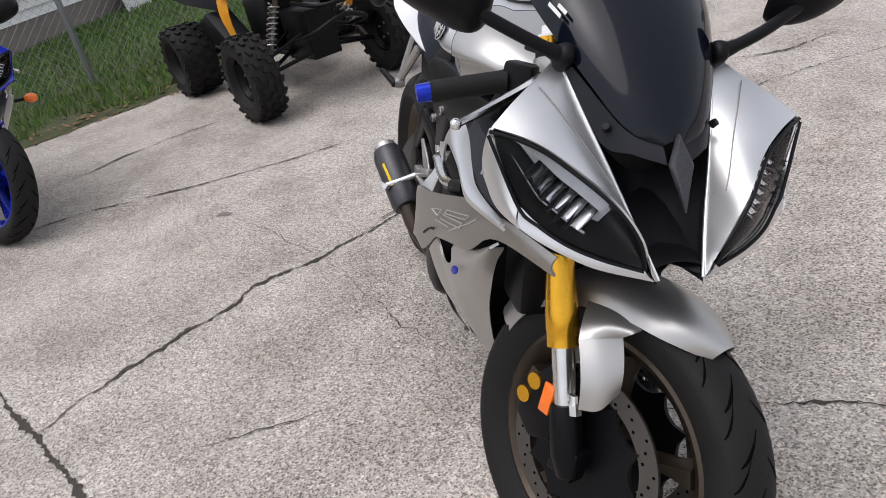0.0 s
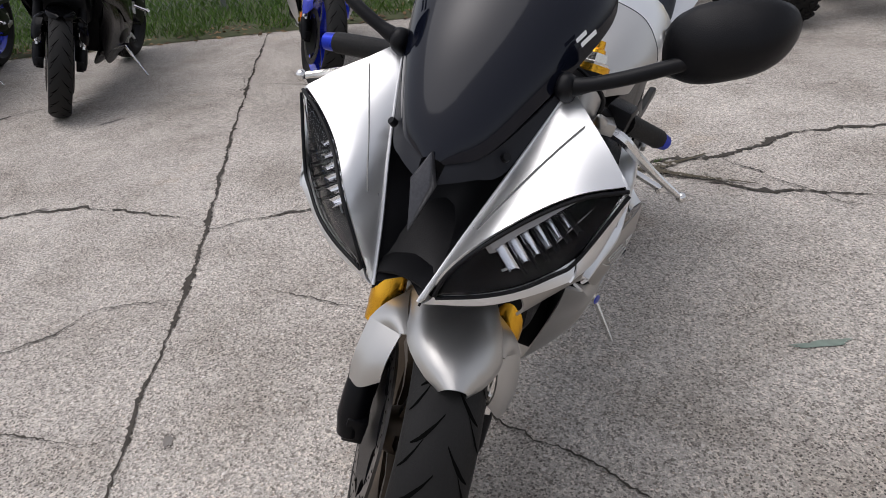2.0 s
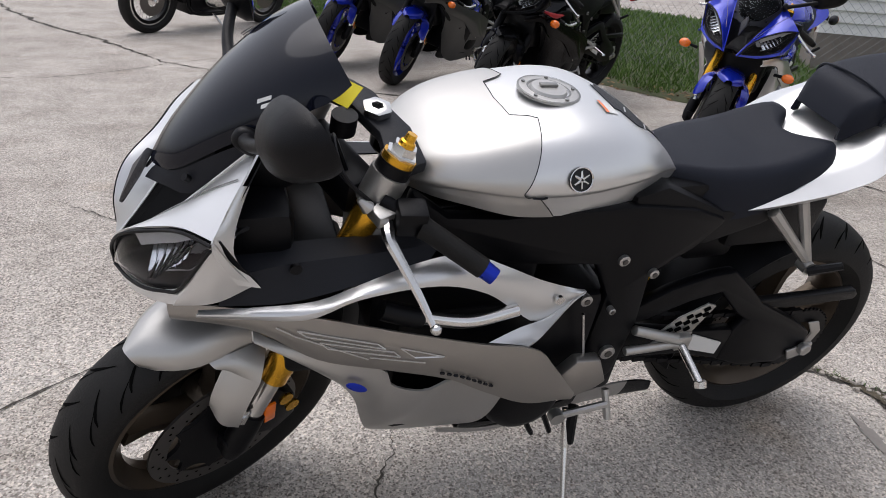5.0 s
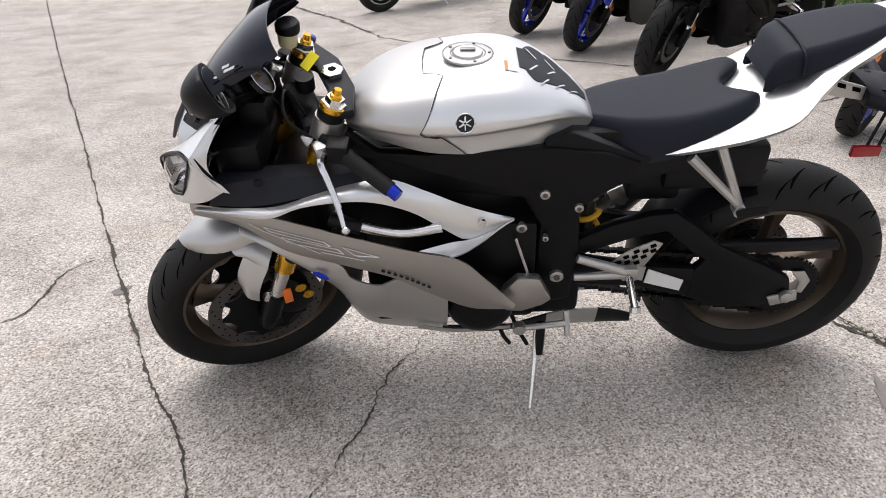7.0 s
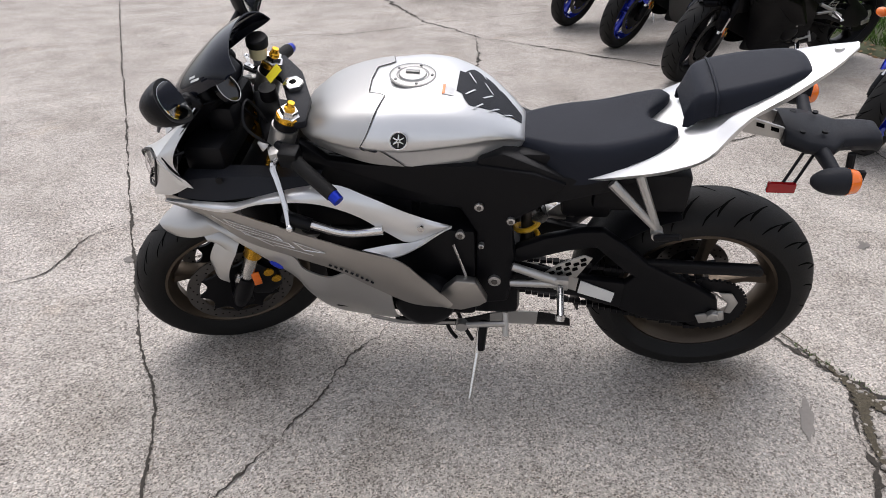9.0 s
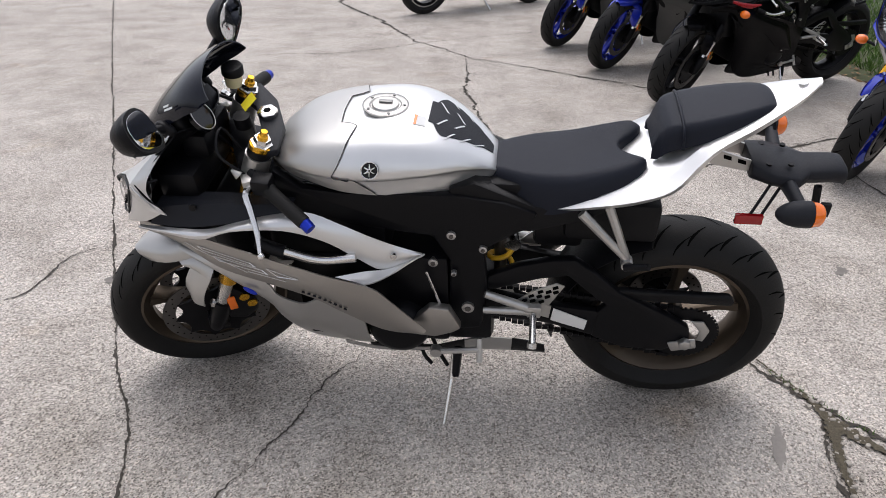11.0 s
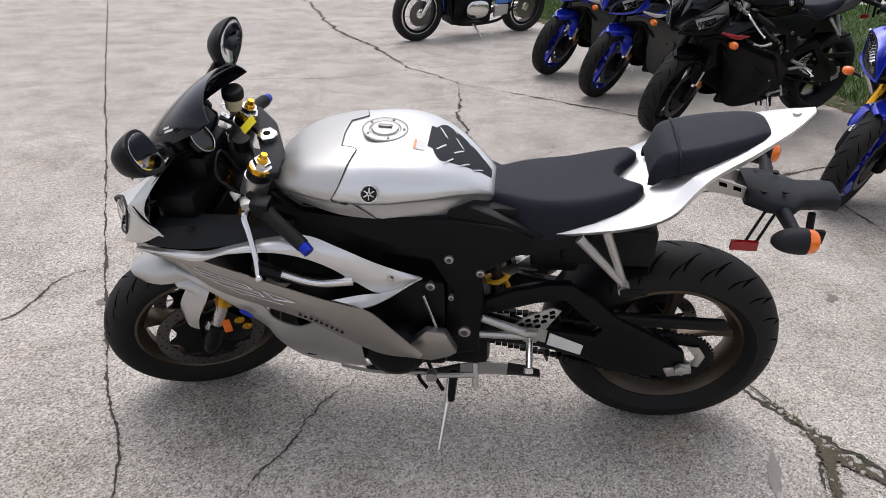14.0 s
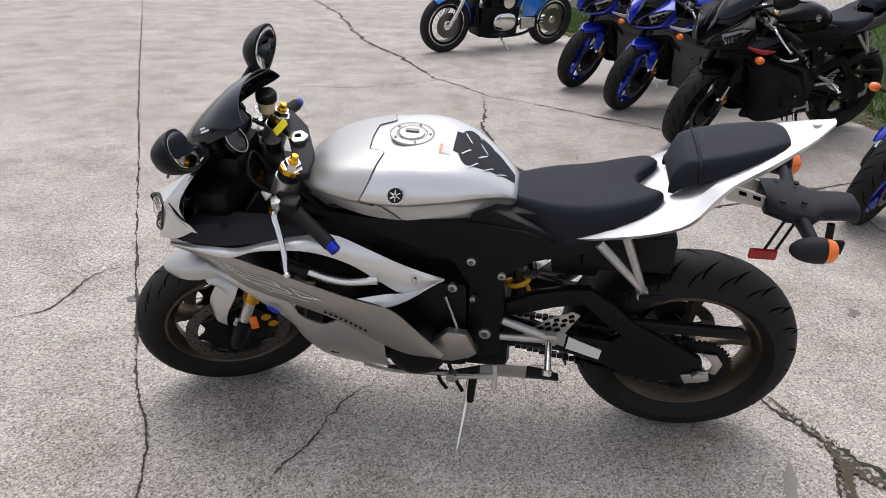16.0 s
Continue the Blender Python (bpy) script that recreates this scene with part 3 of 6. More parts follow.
        part("mirror_stalk", curve_tube([(-0.488, sgn * 0.108, 0.900), (-0.496, sgn * 0.132, 0.910), (-0.494, sgn * 0.180, 0.932), (-0.478, sgn * 0.240, 0.962)], [0.015 - 0.006 * min(1, i / 6) for i in range(24)], 10), BLACK, mir)
        part("mirror_base", pod((-0.490, sgn * 0.114, 0.900), (0.050, 0.026, 0.034), Matrix.Rotation(radians(35), 4, "Y"), power=2.6, nu=18, nv=10), BLACK, mir)

    # side fairings
    spear_t = [(-0.571, -0.205, 0.699), (-0.487, -0.206, 0.694), (-0.411, -0.203, 0.692), (-0.350, -0.194, 0.706), (-0.260, -0.176, 0.722), (-0.178, -0.168, 0.726), (-0.105, -0.163, 0.690), (-0.028, -0.157, 0.646), (0.040, -0.148, 0.613), (0.078, -0.141, 0.597)]
    spear_b = [(-0.575, -0.208, 0.689), (-0.500, -0.215, 0.679), (-0.424, -0.223, 0.676), (-0.350, -0.217, 0.698), (-0.233, -0.206, 0.699), (-0.142, -0.191, 0.660), (-0.072, -0.176, 0.598), (-0.020, -0.167, 0.558), (0.030, -0.154, 0.572), (0.078, -0.141, 0.592)]
    band_t = [(-0.613, -0.144, 0.664), (-0.52, -0.198, 0.688), (-0.413, -0.216, 0.670), (-0.284, -0.219, 0.624), (-0.155, -0.221, 0.580), (-0.04, -0.220, 0.545), (0.01, -0.214, 0.490), (0.085, -0.200, 0.388)]
    band_b = [(-0.610, -0.143, 0.632), (-0.50, -0.195, 0.640), (-0.407, -0.209, 0.577), (-0.295, -0.214, 0.538), (-0.19, -0.214, 0.497), (-0.118, -0.211, 0.448), (-0.02, -0.205, 0.388), (0.070, -0.200, 0.374)]
    for g in both(ribbon(spear_t, spear_b, (0, -0.008, 0.004), 36, 6)):
        fair = part("upper_fairing", g, paint, root, "", thick=0.004)
    for g in both(ribbon([(-0.127, -0.206, 0.562), (-0.070, -0.184, 0.562), (-0.018, -0.166, 0.557), (0.030, -0.153, 0.571), (0.079, -0.141, 0.592)], [(-0.056, -0.217, 0.550), (-0.030, -0.202, 0.548), (0.010, -0.176, 0.556), (0.045, -0.156, 0.572), (0.083, -0.139, 0.590)], (0, 0.003, -0.002), 18, 5)):
        part("fairing_scoop", g, paint, root, thick=0.004)
    for g in both(ribbon(band_t, band_b, (0, -0.007, 0.0), 40, 8)):
        side = part("side_fairing", g, band, root, "", thick=0.004)
    low_t = [(-0.50, -0.190, 0.635), (-0.44, -0.198, 0.595), (-0.37, -0.204, 0.560), (-0.30, -0.208, 0.532), (-0.280, -0.205, 0.488), (-0.222, -0.205, 0.464), (-0.172, -0.206, 0.484), (-0.118, -0.206, 0.446), (-0.07, -0.200, 0.412)]
    low_b = [(-0.50, -0.180, 0.622), (-0.445, -0.172, 0.570), (-0.385, -0.158, 0.490), (-0.33, -0.140, 0.400), (-0.300, -0.110, 0.290), (-0.270, -0.075, 0.215), (-0.20, -0.068, 0.190), (-0.13, -0.070, 0.185), (-0.08, -0.072, 0.186)]
    for g in both(ribbon(low_t, low_b, (0, -0.020, -0.004), 34, 12)):
        part("lower_fairing", g, low_mat, root, "", thick=0.004)
    belly_t = [(-0.09, -0.110, 0.230), (0.05, -0.105, 0.215), (0.18, -0.108, 0.262), (0.25, -0.105, 0.272), (0.33, -0.095, 0.258), (0.39, -0.078, 0.225)]
    belly_b = [(-0.09, -0.070, 0.186), (0.05, -0.064, 0.180), (0.18, -0.064, 0.178), (0.25, -0.062, 0.178), (0.33, -0.060, 0.180), (0.395, -0.058, 0.184)]
    for g in both(ribbon([(-0.15, -0.136, 0.262), (-0.05, -0.142, 0.250), (0.08, -0.136, 0.252)], [(-0.15, -0.124, 0.246), (-0.05, -0.130, 0.236), (0.08, -0.124, 0.240)], (0, -0.006, -0.004), 14, 5)):
        part("fairing_strip", g, low_mat, root, thick=0.003)
    for u, mat in (((0.0, 0.54), BLACK), ((0.54, 0.80), low_mat), ((0.80, 1.0), BLACK)):
        for g in both(ribbon(belly_t, belly_b, (0, -0.008, -0.01), 24, 6, u=u)):
            part("belly_pan", g, mat, root, thick=0.004)
    for g in both(ribbon([(-0.53, -0.196, 0.742), (-0.45, -0.180, 0.744), (-0.30, -0.162, 0.738), (-0.215, -0.152, 0.738)], [(-0.545, -0.205, 0.702), (-0.45, -0.204, 0.695), (-0.34, -0.192, 0.708), (-0.240, -0.174, 0.724)], (0, 0, 0), 14, 4)
                  .join(ribbon([(-0.53, -0.150, 0.744), (-0.45, -0.130, 0.744), (-0.30, -0.120, 0.738), (-0.215, -0.12, 0.738)], [(-0.53, -0.196, 0.742), (-0.45, -0.180, 0.744), (-0.30, -0.162, 0.738), (-0.215, -0.152, 0.738)], (0, 0, 0), 14, 4))):
        part("inner_panel", g, GREY_PLASTIC, root, thick=0.003)
    for pos in ((0.012, -0.166, 0.606), (-0.44, -0.186, 0.742), (0.03, -0.180, 0.372)):
        for g in both(tube([Vector(pos), Vector(pos) + Vector((0, -0.006, 0))], 0.0085, 12)):
            part("fairing_bolt", g, CHROME if pos[0] > -0.4 else BLACK, root)
    for g in both(plate([(0.035, 0.372), (0.053, 0.402), (0.090, 0.444), (0.141, 0.440), (0.170, 0.377), (0.150, 0.360), (0.103, 0.341), (0.049, 0.345)], -0.176, -0.150)):
        part("engine_side_cover", g, band, root, bevel=0.004)
    # engine and inner bulk
    part("crankcase", box((-0.06, 0, 0.42), (0.40, 0.26, 0.30)), SATIN, root, "black engine crankcase", bevel=0.02)
    part("cylinder_head", box((-0.16, 0, 0.60), (0.30, 0.24, 0.16)), SATIN, root, bevel=0.02)
    part("gearbox", box((0.17, 0, 0.36), (0.16, 0.22, 0.20)), SATIN, root, bevel=0.02)
    part("inner_cowl", box((-0.455, 0, 0.83), (0.07, 0.16, 0.07)).join(box((-0.485, 0, 0.765), (0.10, 0.30, 0.08))).join(box((-0.40, 0, 0.58), (0.10, 0.26, 0.24))), BLACK, root, bevel=0.02)
    for g in both(revolve([(-0.180, 0.0), (-0.180, 0.050), (-0.172, 0.070), (-0.158, 0.080), (-0.12, 0.082)], 36, (0.005, 0, 0.345))):
        part("clutch_cover", g, SATIN, root, "black engine cover")
    for g in both(curve_tube([(-0.30, -0.186, 0.640), (-0.24, -0.190, 0.622), (-0.16, -0.190, 0.602), (-0.075, -0.184, 0.610)], 0.012, 10)):
        part("air_pipe", g, CHROME, root)
    for g in both(curve_tube([(-0.31, -0.186, 0.645), (-0.275, -0.190, 0.632), (-0.245, -0.191, 0.622)], 0.0165, 10, 8)):
        part("air_hose", g, BLACK, root)
    beam = [(-0.262, 0.815), (-0.20, 0.765), (-0.10, 0.755), (0.16, 0.760), (0.27, 0.745), (0.35, 0.716), (0.30, 0.655), (0.225, 0.60), (0.236, 0.48), (0.222, 0.33), (0.16, 0.318), (0.135, 0.42), (0.140, 0.56), (0.10, 0.635), (-0.06, 0.655), (-0.20, 0.690), (-0.27, 0.76)]
    for g in both(plate(beam, -0.128, -0.095)):
        part("frame_beam", g, SATIN, root, "black twin-spar frame", bevel=0.012)
    for g in both(plate([(0.14, 0.772), (0.20, 0.79), (0.34, 0.730), (0.46, 0.745), (0.54, 0.745), (0.44, 0.690), (0.33, 0.655), (0.24, 0.665), (0.15, 0.70)], -0.118, -0.06)):
        part("seat_side_panel", g, BLACK, root, bevel=0.01)
    for pos, r in (((0.147, -0.135, 0.648), 0.011), ((0.222, -0.136, 0.610), 0.010), ((0.185, -0.137, 0.412), 0.016), ((0.152, -0.145, 0.535), 0.007), ((0.10, -0.13, 0.555), 0.012)):
        pos = Vector(pos)
        for g in both(tube([pos + Vector((0, 0.012, 0)), pos, pos + Vector((0, -0.001, 0))], [r, r, r * 0.85], 14)):
            bolt = part("frame_bolt", g, ALLOY, root)
        for g in both(tube([pos, pos + Vector((0, -0.0035, 0))], [r * 0.55, r * 0.5], 6)):
            part("bolt_head", g, STEEL, root)
    part("tank_skirt", box((0.12, 0, 0.745), (0.40, 0.19, 0.06)), BLACK, root, bevel=0.01)
    part("clutch_link", tube([(0.085, -0.150, 0.545), (0.115, -0.150, 0.44)], 0.0035, 6), CHROME, root)
    # tank
    xs = [-0.262 + 0.508 * i / 34 for i in range(35)]
    rows = [[tank_point(x, k / 30) for k in range(31)] for x in xs]
    nose = [[Vector((-0.272, p.y * 0.6, 0.80 + (p.z - 0.80) * 0.5)) for p in rows[0]]]
    rows = nose + rows + [[Vector((0.250, p.y * 0.6, 0.775 + (p.z - 0.775) * 0.5)) for p in rows[-1]]]
    tank = part("fuel_tank", grid(rows), paint, root, "rounded fuel tank", thick=0.002, angle=60)
    off = tank_off
    for flip in (0, 1):
        fl = (lambda v: 1 - v) if flip else (lambda v: v)
        edge_at = [(0.0, -0.020), (0.108, -0.062), (0.225, -0.108), (0.333, -0.080), (0.425, -0.060), (0.440, -0.100), (0.5, -0.104)]
        rows = []
        for k in range(51):
            v = 0.5 * k / 50
            for (a0, x0), (a1, x1) in zip(edge_at, edge_at[1:]):
                if v <= a1:
                    x_end = x0 + (x1 - x0) * (v - a0) / (a1 - a0)
                    break
            rows.append([off(-0.262 + (x_end + 0.262) * i / 20, fl(v), 0.0022) for i in range(21)])
        part("cover_seam", tube([r[-1] for r in rows], 0.0008, 5), GREY_PLASTIC, root)
        part("airbox_cover", grid(rows), low_mat if hero else paint, root, "dull silver front tank cover" if hero else "", thick=0.0012, angle=60)
        c = off(-0.020, fl(0.272), 0.0015)
        a, b = off(-0.008, fl(0.272), 0.0015) - off(-0.032, fl(0.272), 0.0015), off(-0.020, fl(0.305), 0.0015) - off(-0.020, fl(0.240), 0.0015)
        a, b = a.normalized(), b.normalized()
        nrm = a.cross(b).normalized() * (1 if (a.cross(b)).y * (-1 if not flip else 1) > 0 else -1)
        disc = Geo().add([c + nrm * 0.002 + (a * math.cos(q) + b * math.sin(q)) * 0.0195 for q in [2 * math.pi * i / 28 for i in range(28)]], [tuple(range(28))])
        badge = part("tank_badge", disc, GLOSS, root, "round black and silver tank badge", thick=0.002)
        marks = curve_tube([c + nrm * 0.0035 + (a * math.cos(q) + b * math.sin(q)) * 0.0185 for q in [2 * math.pi * i / 28 for i in range(29)]], 0.0013, 5, 56)
        for k in range(6):
            q = math.pi * k / 3 + 0.5
            marks.join(tube([c + nrm * 0.0035 + (a * math.cos(q) + b * math.sin(q)) * 0.002, c + nrm * 0.0035 + (a * math.cos(q) + b * math.sin(q)) * 0.0135], [0.0022, 0.0014], 5))
        part("badge_marks", marks, CHROME, root)
    cap_m = Matrix.Translation((-0.010, 0, 0.9115)) @ Matrix.Scale(0.94, 4) @ Matrix.Rotation(radians(2), 4, "Y") @ Matrix.Rotation(radians(-90), 4, "X")
    cap = part("fuel_cap", revolve([(0.0, 0.056), (-0.004, 0.056), (-0.005, 0.052), (-0.005, 0.040), (-0.003, 0.038), (-0.003, 0.034), (-0.008, 0.031), (-0.009, 0.0)], 48).moved(cap_m), ALLOY, root, "round alloy fuel cap with ring of bolts")
    bolts = Geo()
    for k in range(5):
        q = 2 * math.pi * k / 5
        bolts.join(tube([(0.0465 * math.cos(q), -0.004, 0.0465 * math.sin(q)), (0.0465 * math.cos(q), -0.0075, 0.0465 * math.sin(q))], 0.0035, 8))
    bolts.join(revolve([(-0.0054, 0.0395), (-0.0058, 0.0385), (-0.0054, 0.0365)], 40)).join(revolve([(-0.0048, 0.0565), (-0.0054, 0.0545), (-0.0056, 0.0530)], 40))
    tagged(part("cap_bolts", bolts.moved(cap_m), GREY_PAINT, root), kind="stuff")
    part("cap_latch", box((0, -0.011, 0.004), (0.034, 0.005, 0.012)).moved(cap_m), GREY_PAINT, root, bevel=0.002)
    # seat, tail
    seat_rows = []
    for t, (x, half, top) in enumerate(spline([(0.215, 0.052, 0.792), (0.26, 0.078, 0.797), (0.33, 0.112, 0.800), (0.42, 0.124, 0.809), (0.50, 0.120, 0.832), (0.552, 0.108, 0.848), (0.574, 0.085, 0.842)], 26)):
        f = t / 25
        low = 0.765 - 0.05 * math.sin(math.pi * min(1, f * 1.4)) + 0.060 * max(0, f - 0.62) / 0.38
        row = []
        for k in range(17):
            s = k / 8 - 1
            dip = 0.022 * max(0, f - 0.5) / 0.5 * math.exp(-(s / 0.42) ** 2)
            q = abs(s)
            z = top - dip - (top - low) * max(0, (q - 0.62) / 0.38) ** 1.6 - 0.006 * q * q
            row.append(Vector((x - 0.055 * f ** 4 * math.exp(-(s / 0.34) ** 2), half * math.sin(q * 1.45) / math.sin(1.45) * (1 if s > 0 else -1), z)))
        seat_rows.append(row)
    seat_rows.append([Vector((p.x + 0.008, p.y * 0.94, p.z - 0.06)) for p in seat_rows[-1]])
    part("rider_seat", grid(seat_rows), VINYL, root, "black vinyl rider seat", thick=0.01, angle=75)
    tail_rows = []
    for t, (x, half, top) in enumerate(spline([(0.318, 0.096, 0.714), (0.42, 0.130, 0.758), (0.54, 0.158, 0.806), (0.62, 0.164, 0.846), (0.68, 0.126, 0.892), (0.78, 0.088, 0.942), (0.86, 0.048, 0.980), (0.908, 0.012, 1.003)], 34)):
        f = t / 33
        low = float(np.interp(x, (0.318, 0.42, 0.54, 0.62, 0.65, 0.69, 0.705, 0.78, 0.86, 0.908), (0.704, 0.728, 0.768, 0.806, 0.822, 0.858, 0.884, 0.918, 0.964, 0.995)))
        row = []
        for k in range(21):
            s = k / 10 - 1
            q = abs(s)
            lip = min(1, max(0, (0.74 - x) / 0.14))
            if q < 0.5:
                y, z = half * (0.80 - 0.12 * lip) * q / 0.5, top + 0.004 * (1 - (q / 0.5) ** 2)
            elif q < 0.8:
                t2 = (q - 0.5) / 0.3
                y, z = half * ((0.80 - 0.12 * lip) + (0.20 + 0.12 * lip) * t2), top + (low - top) * (0.25 + 0.35 * lip) * t2
            else:
                t2 = (q - 0.8) / 0.2
                y, z = half * (1 - 0.06 * t2), top + (low - top) * ((0.25 + 0.35 * lip) + (0.75 - 0.35 * lip) * t2)
            row.append(Vector((x, y * (1 if s > 0 else -1), z)))
        tail_rows.append(row)
    part("tail_cowl", grid(tail_rows), paint, root, "", thick=0.003, angle=22)
    pil = []
    for t, (x, half, top) in enumerate(spline([(0.594, 0.068, 0.900), (0.614, 0.084, 0.925), (0.68, 0.088, 0.944), (0.75, 0.078, 0.960), (0.802, 0.060, 0.970), (0.824, 0.046, 0.966)], 22)):
        f = t / 21
        low = top - 0.054 + 0.030 * f
        row = []
        for k in range(15):
            s = k / 7 - 1
            q = abs(s)
            z = top - 0.008 * q * q - (top - low) * max(0, (q - 0.70) / 0.30) ** 1.7
            row.append(Vector((x, half * math.sin(q * 1.4) / math.sin(1.4) * (1 if s > 0 else -1), z)))
        pil.append(row)
    pil = [[Vector((p.x - 0.012, p.y * 0.96, min(p.z, 0.86))) for p in pil[0]]] + pil + [[Vector((p.x + 0.01, p.y * 0.9, p.z - 0.03)) for p in pil[-1]]]
    pillion = part("pillion_seat", grid(pil), VINYL, root, "black vinyl pillion seat", thick=0.008, angle=75)
    part("seat_strap", curve_tube([(0.640, -0.090, 0.880), (0.636, -0.084, 0.924), (0.634, 0, 0.9375), (0.636, 0.084, 0.924), (0.640, 0.090, 0.880)], 0.0032, 6, 40), VINYL, pillion)
    part("tail_badge", tube([(0.876, 0, 0.990), (0.8745, 0, 0.9965)], 0.010, 20), CHROME, root)
    # rear fender, swingarm, shock, pegs
    part("under_tail", box((0.52, 0, 0.665), (0.22, 0.17, 0.11)).join(box((0.40, 0, 0.62), (0.12, 0.13, 0.10))), BLACK, root, "black rear mudguard", bevel=0.015)
    rows = []
    for i in range(15):
        a = radians(-96 + 80 * i / 14)
        rows.append([Vector((0.706 + (0.324 - 0.020 * abs(k / 4 - 1) ** 2) * math.sin(a), 0.092 * (k / 4 - 1), 0.308 + (0.324 - 0.020 * abs(k / 4 - 1) ** 2) * math.cos(a))) for k in range(9)])
    part("rear_hugger", grid(rows), BLACK, root, thick=0.004)
    upper = [(0.215, 0.465), (0.236, 0.508), (0.306, 0.544), (0.388, 0.568), (0.444, 0.573), (0.489, 0.537), (0.562, 0.471), (0.690, 0.400), (0.748, 0.360), (0.758, 0.316), (0.693, 0.272), (0.585, 0.278)]
    for g in both(plate(upper + [(0.505, 0.312), (0.512, 0.402), (0.536, 0.428), (0.505, 0.447), (0.430, 0.520), (0.360, 0.505), (0.250, 0.462)], -0.116, -0.088)):
        swing = part("swingarm", g, SATIN, root, "black swingarm", bevel=0.008)
    for g in both(plate([(0.215, 0.365), (0.389, 0.348), (0.505, 0.312), (0.585, 0.278), (0.600, 0.300), (0.560, 0.372), (0.512, 0.402), (0.389, 0.414), (0.215, 0.452)], -0.113, -0.086)):
        part("lower_spar", g, SATIN, swing, bevel=0.008)
    for g in (plate([(0.46, 0.520), (0.555, 0.474), (0.827, 0.471), (0.840, 0.456), (0.836, 0.442), (0.640, 0.442), (0.52, 0.462)], -0.108, -0.088),):
        part("chain_guard", g, BLACK, root, bevel=0.004)
    part("swingarm_label", plate([(0.402, 0.411), (0.490, 0.373), (0.485, 0.340), (0.397, 0.370)], -0.1195, -0.1165), PAPER, root)
    part("swingarm_plate", plate([(0.368, 0.426), (0.396, 0.420), (0.392, 0.376), (0.364, 0.384)], -0.1190, -0.1165), ALLOY, root)
    teeth = Geo()
    teeth.join(revolve([(-0.090, 0.050), (-0.084, 0.050), (-0.084, 0.086), (-0.090, 0.086)], 40, (0.742, 0, 0.318), True))
    for k in range(42):
        q = 2 * math.pi * k / 42
        teeth.join(box((0.742 + 0.088 * math.cos(q), -0.087, 0.318 + 0.088 * math.sin(q)), (0.006, 0.005, 0.006), Matrix.Rotation(-q, 4, "Y")))
    part("rear_sprocket", teeth, SATIN, root)
    part("chain_adjuster", plate([(0.700, 0.312), (0.768, 0.330), (0.775, 0.300), (0.715, 0.282)], -0.124, -0.116).join(tube([(0.742, -0.136, 0.318), (0.742, -0.118, 0.318)], 0.017, 6)).join(plate([(0.752, 0.372), (0.785, 0.372), (0.806, 0.340), (0.795, 0.300), (0.776, 0.304), (0.780, 0.336)], -0.100, -0.094)), ALLOY, root, bevel=0.003)
    for a, b in (((0.20, 0.46), (0.720, 0.405)), ((0.20, 0.352), (0.720, 0.231))):
        n, links = 32, Geo()
        for k in range(n):
            t = (k + 0.5) / n
            x, z = a[0] + (b[0] - a[0]) * t, a[1] + (b[1] - a[1]) * t
            links.join(box((x, -0.087, z), (0.0150, 0.010 if k % 2 else 0.014, 0.010 if k % 2 else 0.012)))
        part("chain_run", links, SATIN, root, "dark steel drive chain")
    coil = [(0.262 + 0.030 * math.cos(q), -0.032 + 0.030 * math.sin(q), 0.475 + 0.0165 * q / 1.6) for q in [i * 0.35 for i in range(30)]]
    shock = part("shock_spring", tube(coil, 0.007, 8), SPRING, root, "yellow shock absorber spring")
    part("shock_reservoir", tube([(0.292, -0.050, 0.556), (0.284, -0.012, 0.560)], 0.021, 18), CHROME, root)
    part("shock_body", tube([(0.262, -0.032, 0.44), (0.262, -0.032, 0.62)], 0.017, 12), STEEL, root)
    for g in both(tube([(0.442, -0.128, 0.728), (0.554, -0.158, 0.622)], [0.012, 0.009], 8).join(tube([(0.500, -0.128, 0.750), (0.554, -0.158, 0.622)], [0.011, 0.009], 8)).join(tube([(0.554, -0.146, 0.614), (0.554, -0.172, 0.614)], 0.014, 14))):
        part("peg_hanger", g, ALLOY, root, "alloy passenger peg hanger")
    for g in both(tube([(0.550, -0.172, 0.610), (0.596, -0.200, 0.640)], [0.010, 0.008], 8)):
        part("passenger_peg", g, BLACK, root)
    for g in both(tube([(0.228, -0.136, 0.468), (0.345, -0.140, 0.426)], [0.011, 0.013], 8).join(tube([(0.224, -0.136, 0.410), (0.345, -0.140, 0.418)], [0.010, 0.012], 8)).join(box((0.352, -0.140, 0.422), (0.035, 0.02, 0.035)))):
        part("peg_bracket", g, ALLOY, root, "alloy footpeg bracket", bevel=0.003)
    for g in both(tube([(0.350, -0.150, 0.416), (0.351, -0.228, 0.392)], [0.0095, 0.0085], 10).join(tube([(0.351, -0.226, 0.396), (0.351, -0.233, 0.385)], 0.013, 8))):
        part("foot_peg", g, CHROME, root)
    heel = plate([(0.306, 0.432), (0.343, 0.468), (0.403, 0.500), (0.424, 0.492), (0.390, 0.425)], -0.122, -0.117)
    for g in both(heel):
        hg = part("heel_guard", g, ALLOY, root, "slotted alloy heel guard", bevel=0.001)
    # slots as dark marks on the guard, with painted shade instead of openings
    slots = Geo()
    for i, (x, z) in enumerate(((0.328, 0.440), (0.348, 0.440), (0.370, 0.438), (0.344, 0.456), (0.364, 0.456), (0.384, 0.456), (0.366, 0.472), (0.386, 0.473), (0.402, 0.488), (0.404, 0.473))):
        slots.join(tube([(x - 0.006, -0.1232, z - 0.003), (x + 0.006, -0.1232, z + 0.003)], 0.0042, 6))
    tagged(part("heel_guard_slots", slots, RECESS_SHADE, root), kind="stuff")
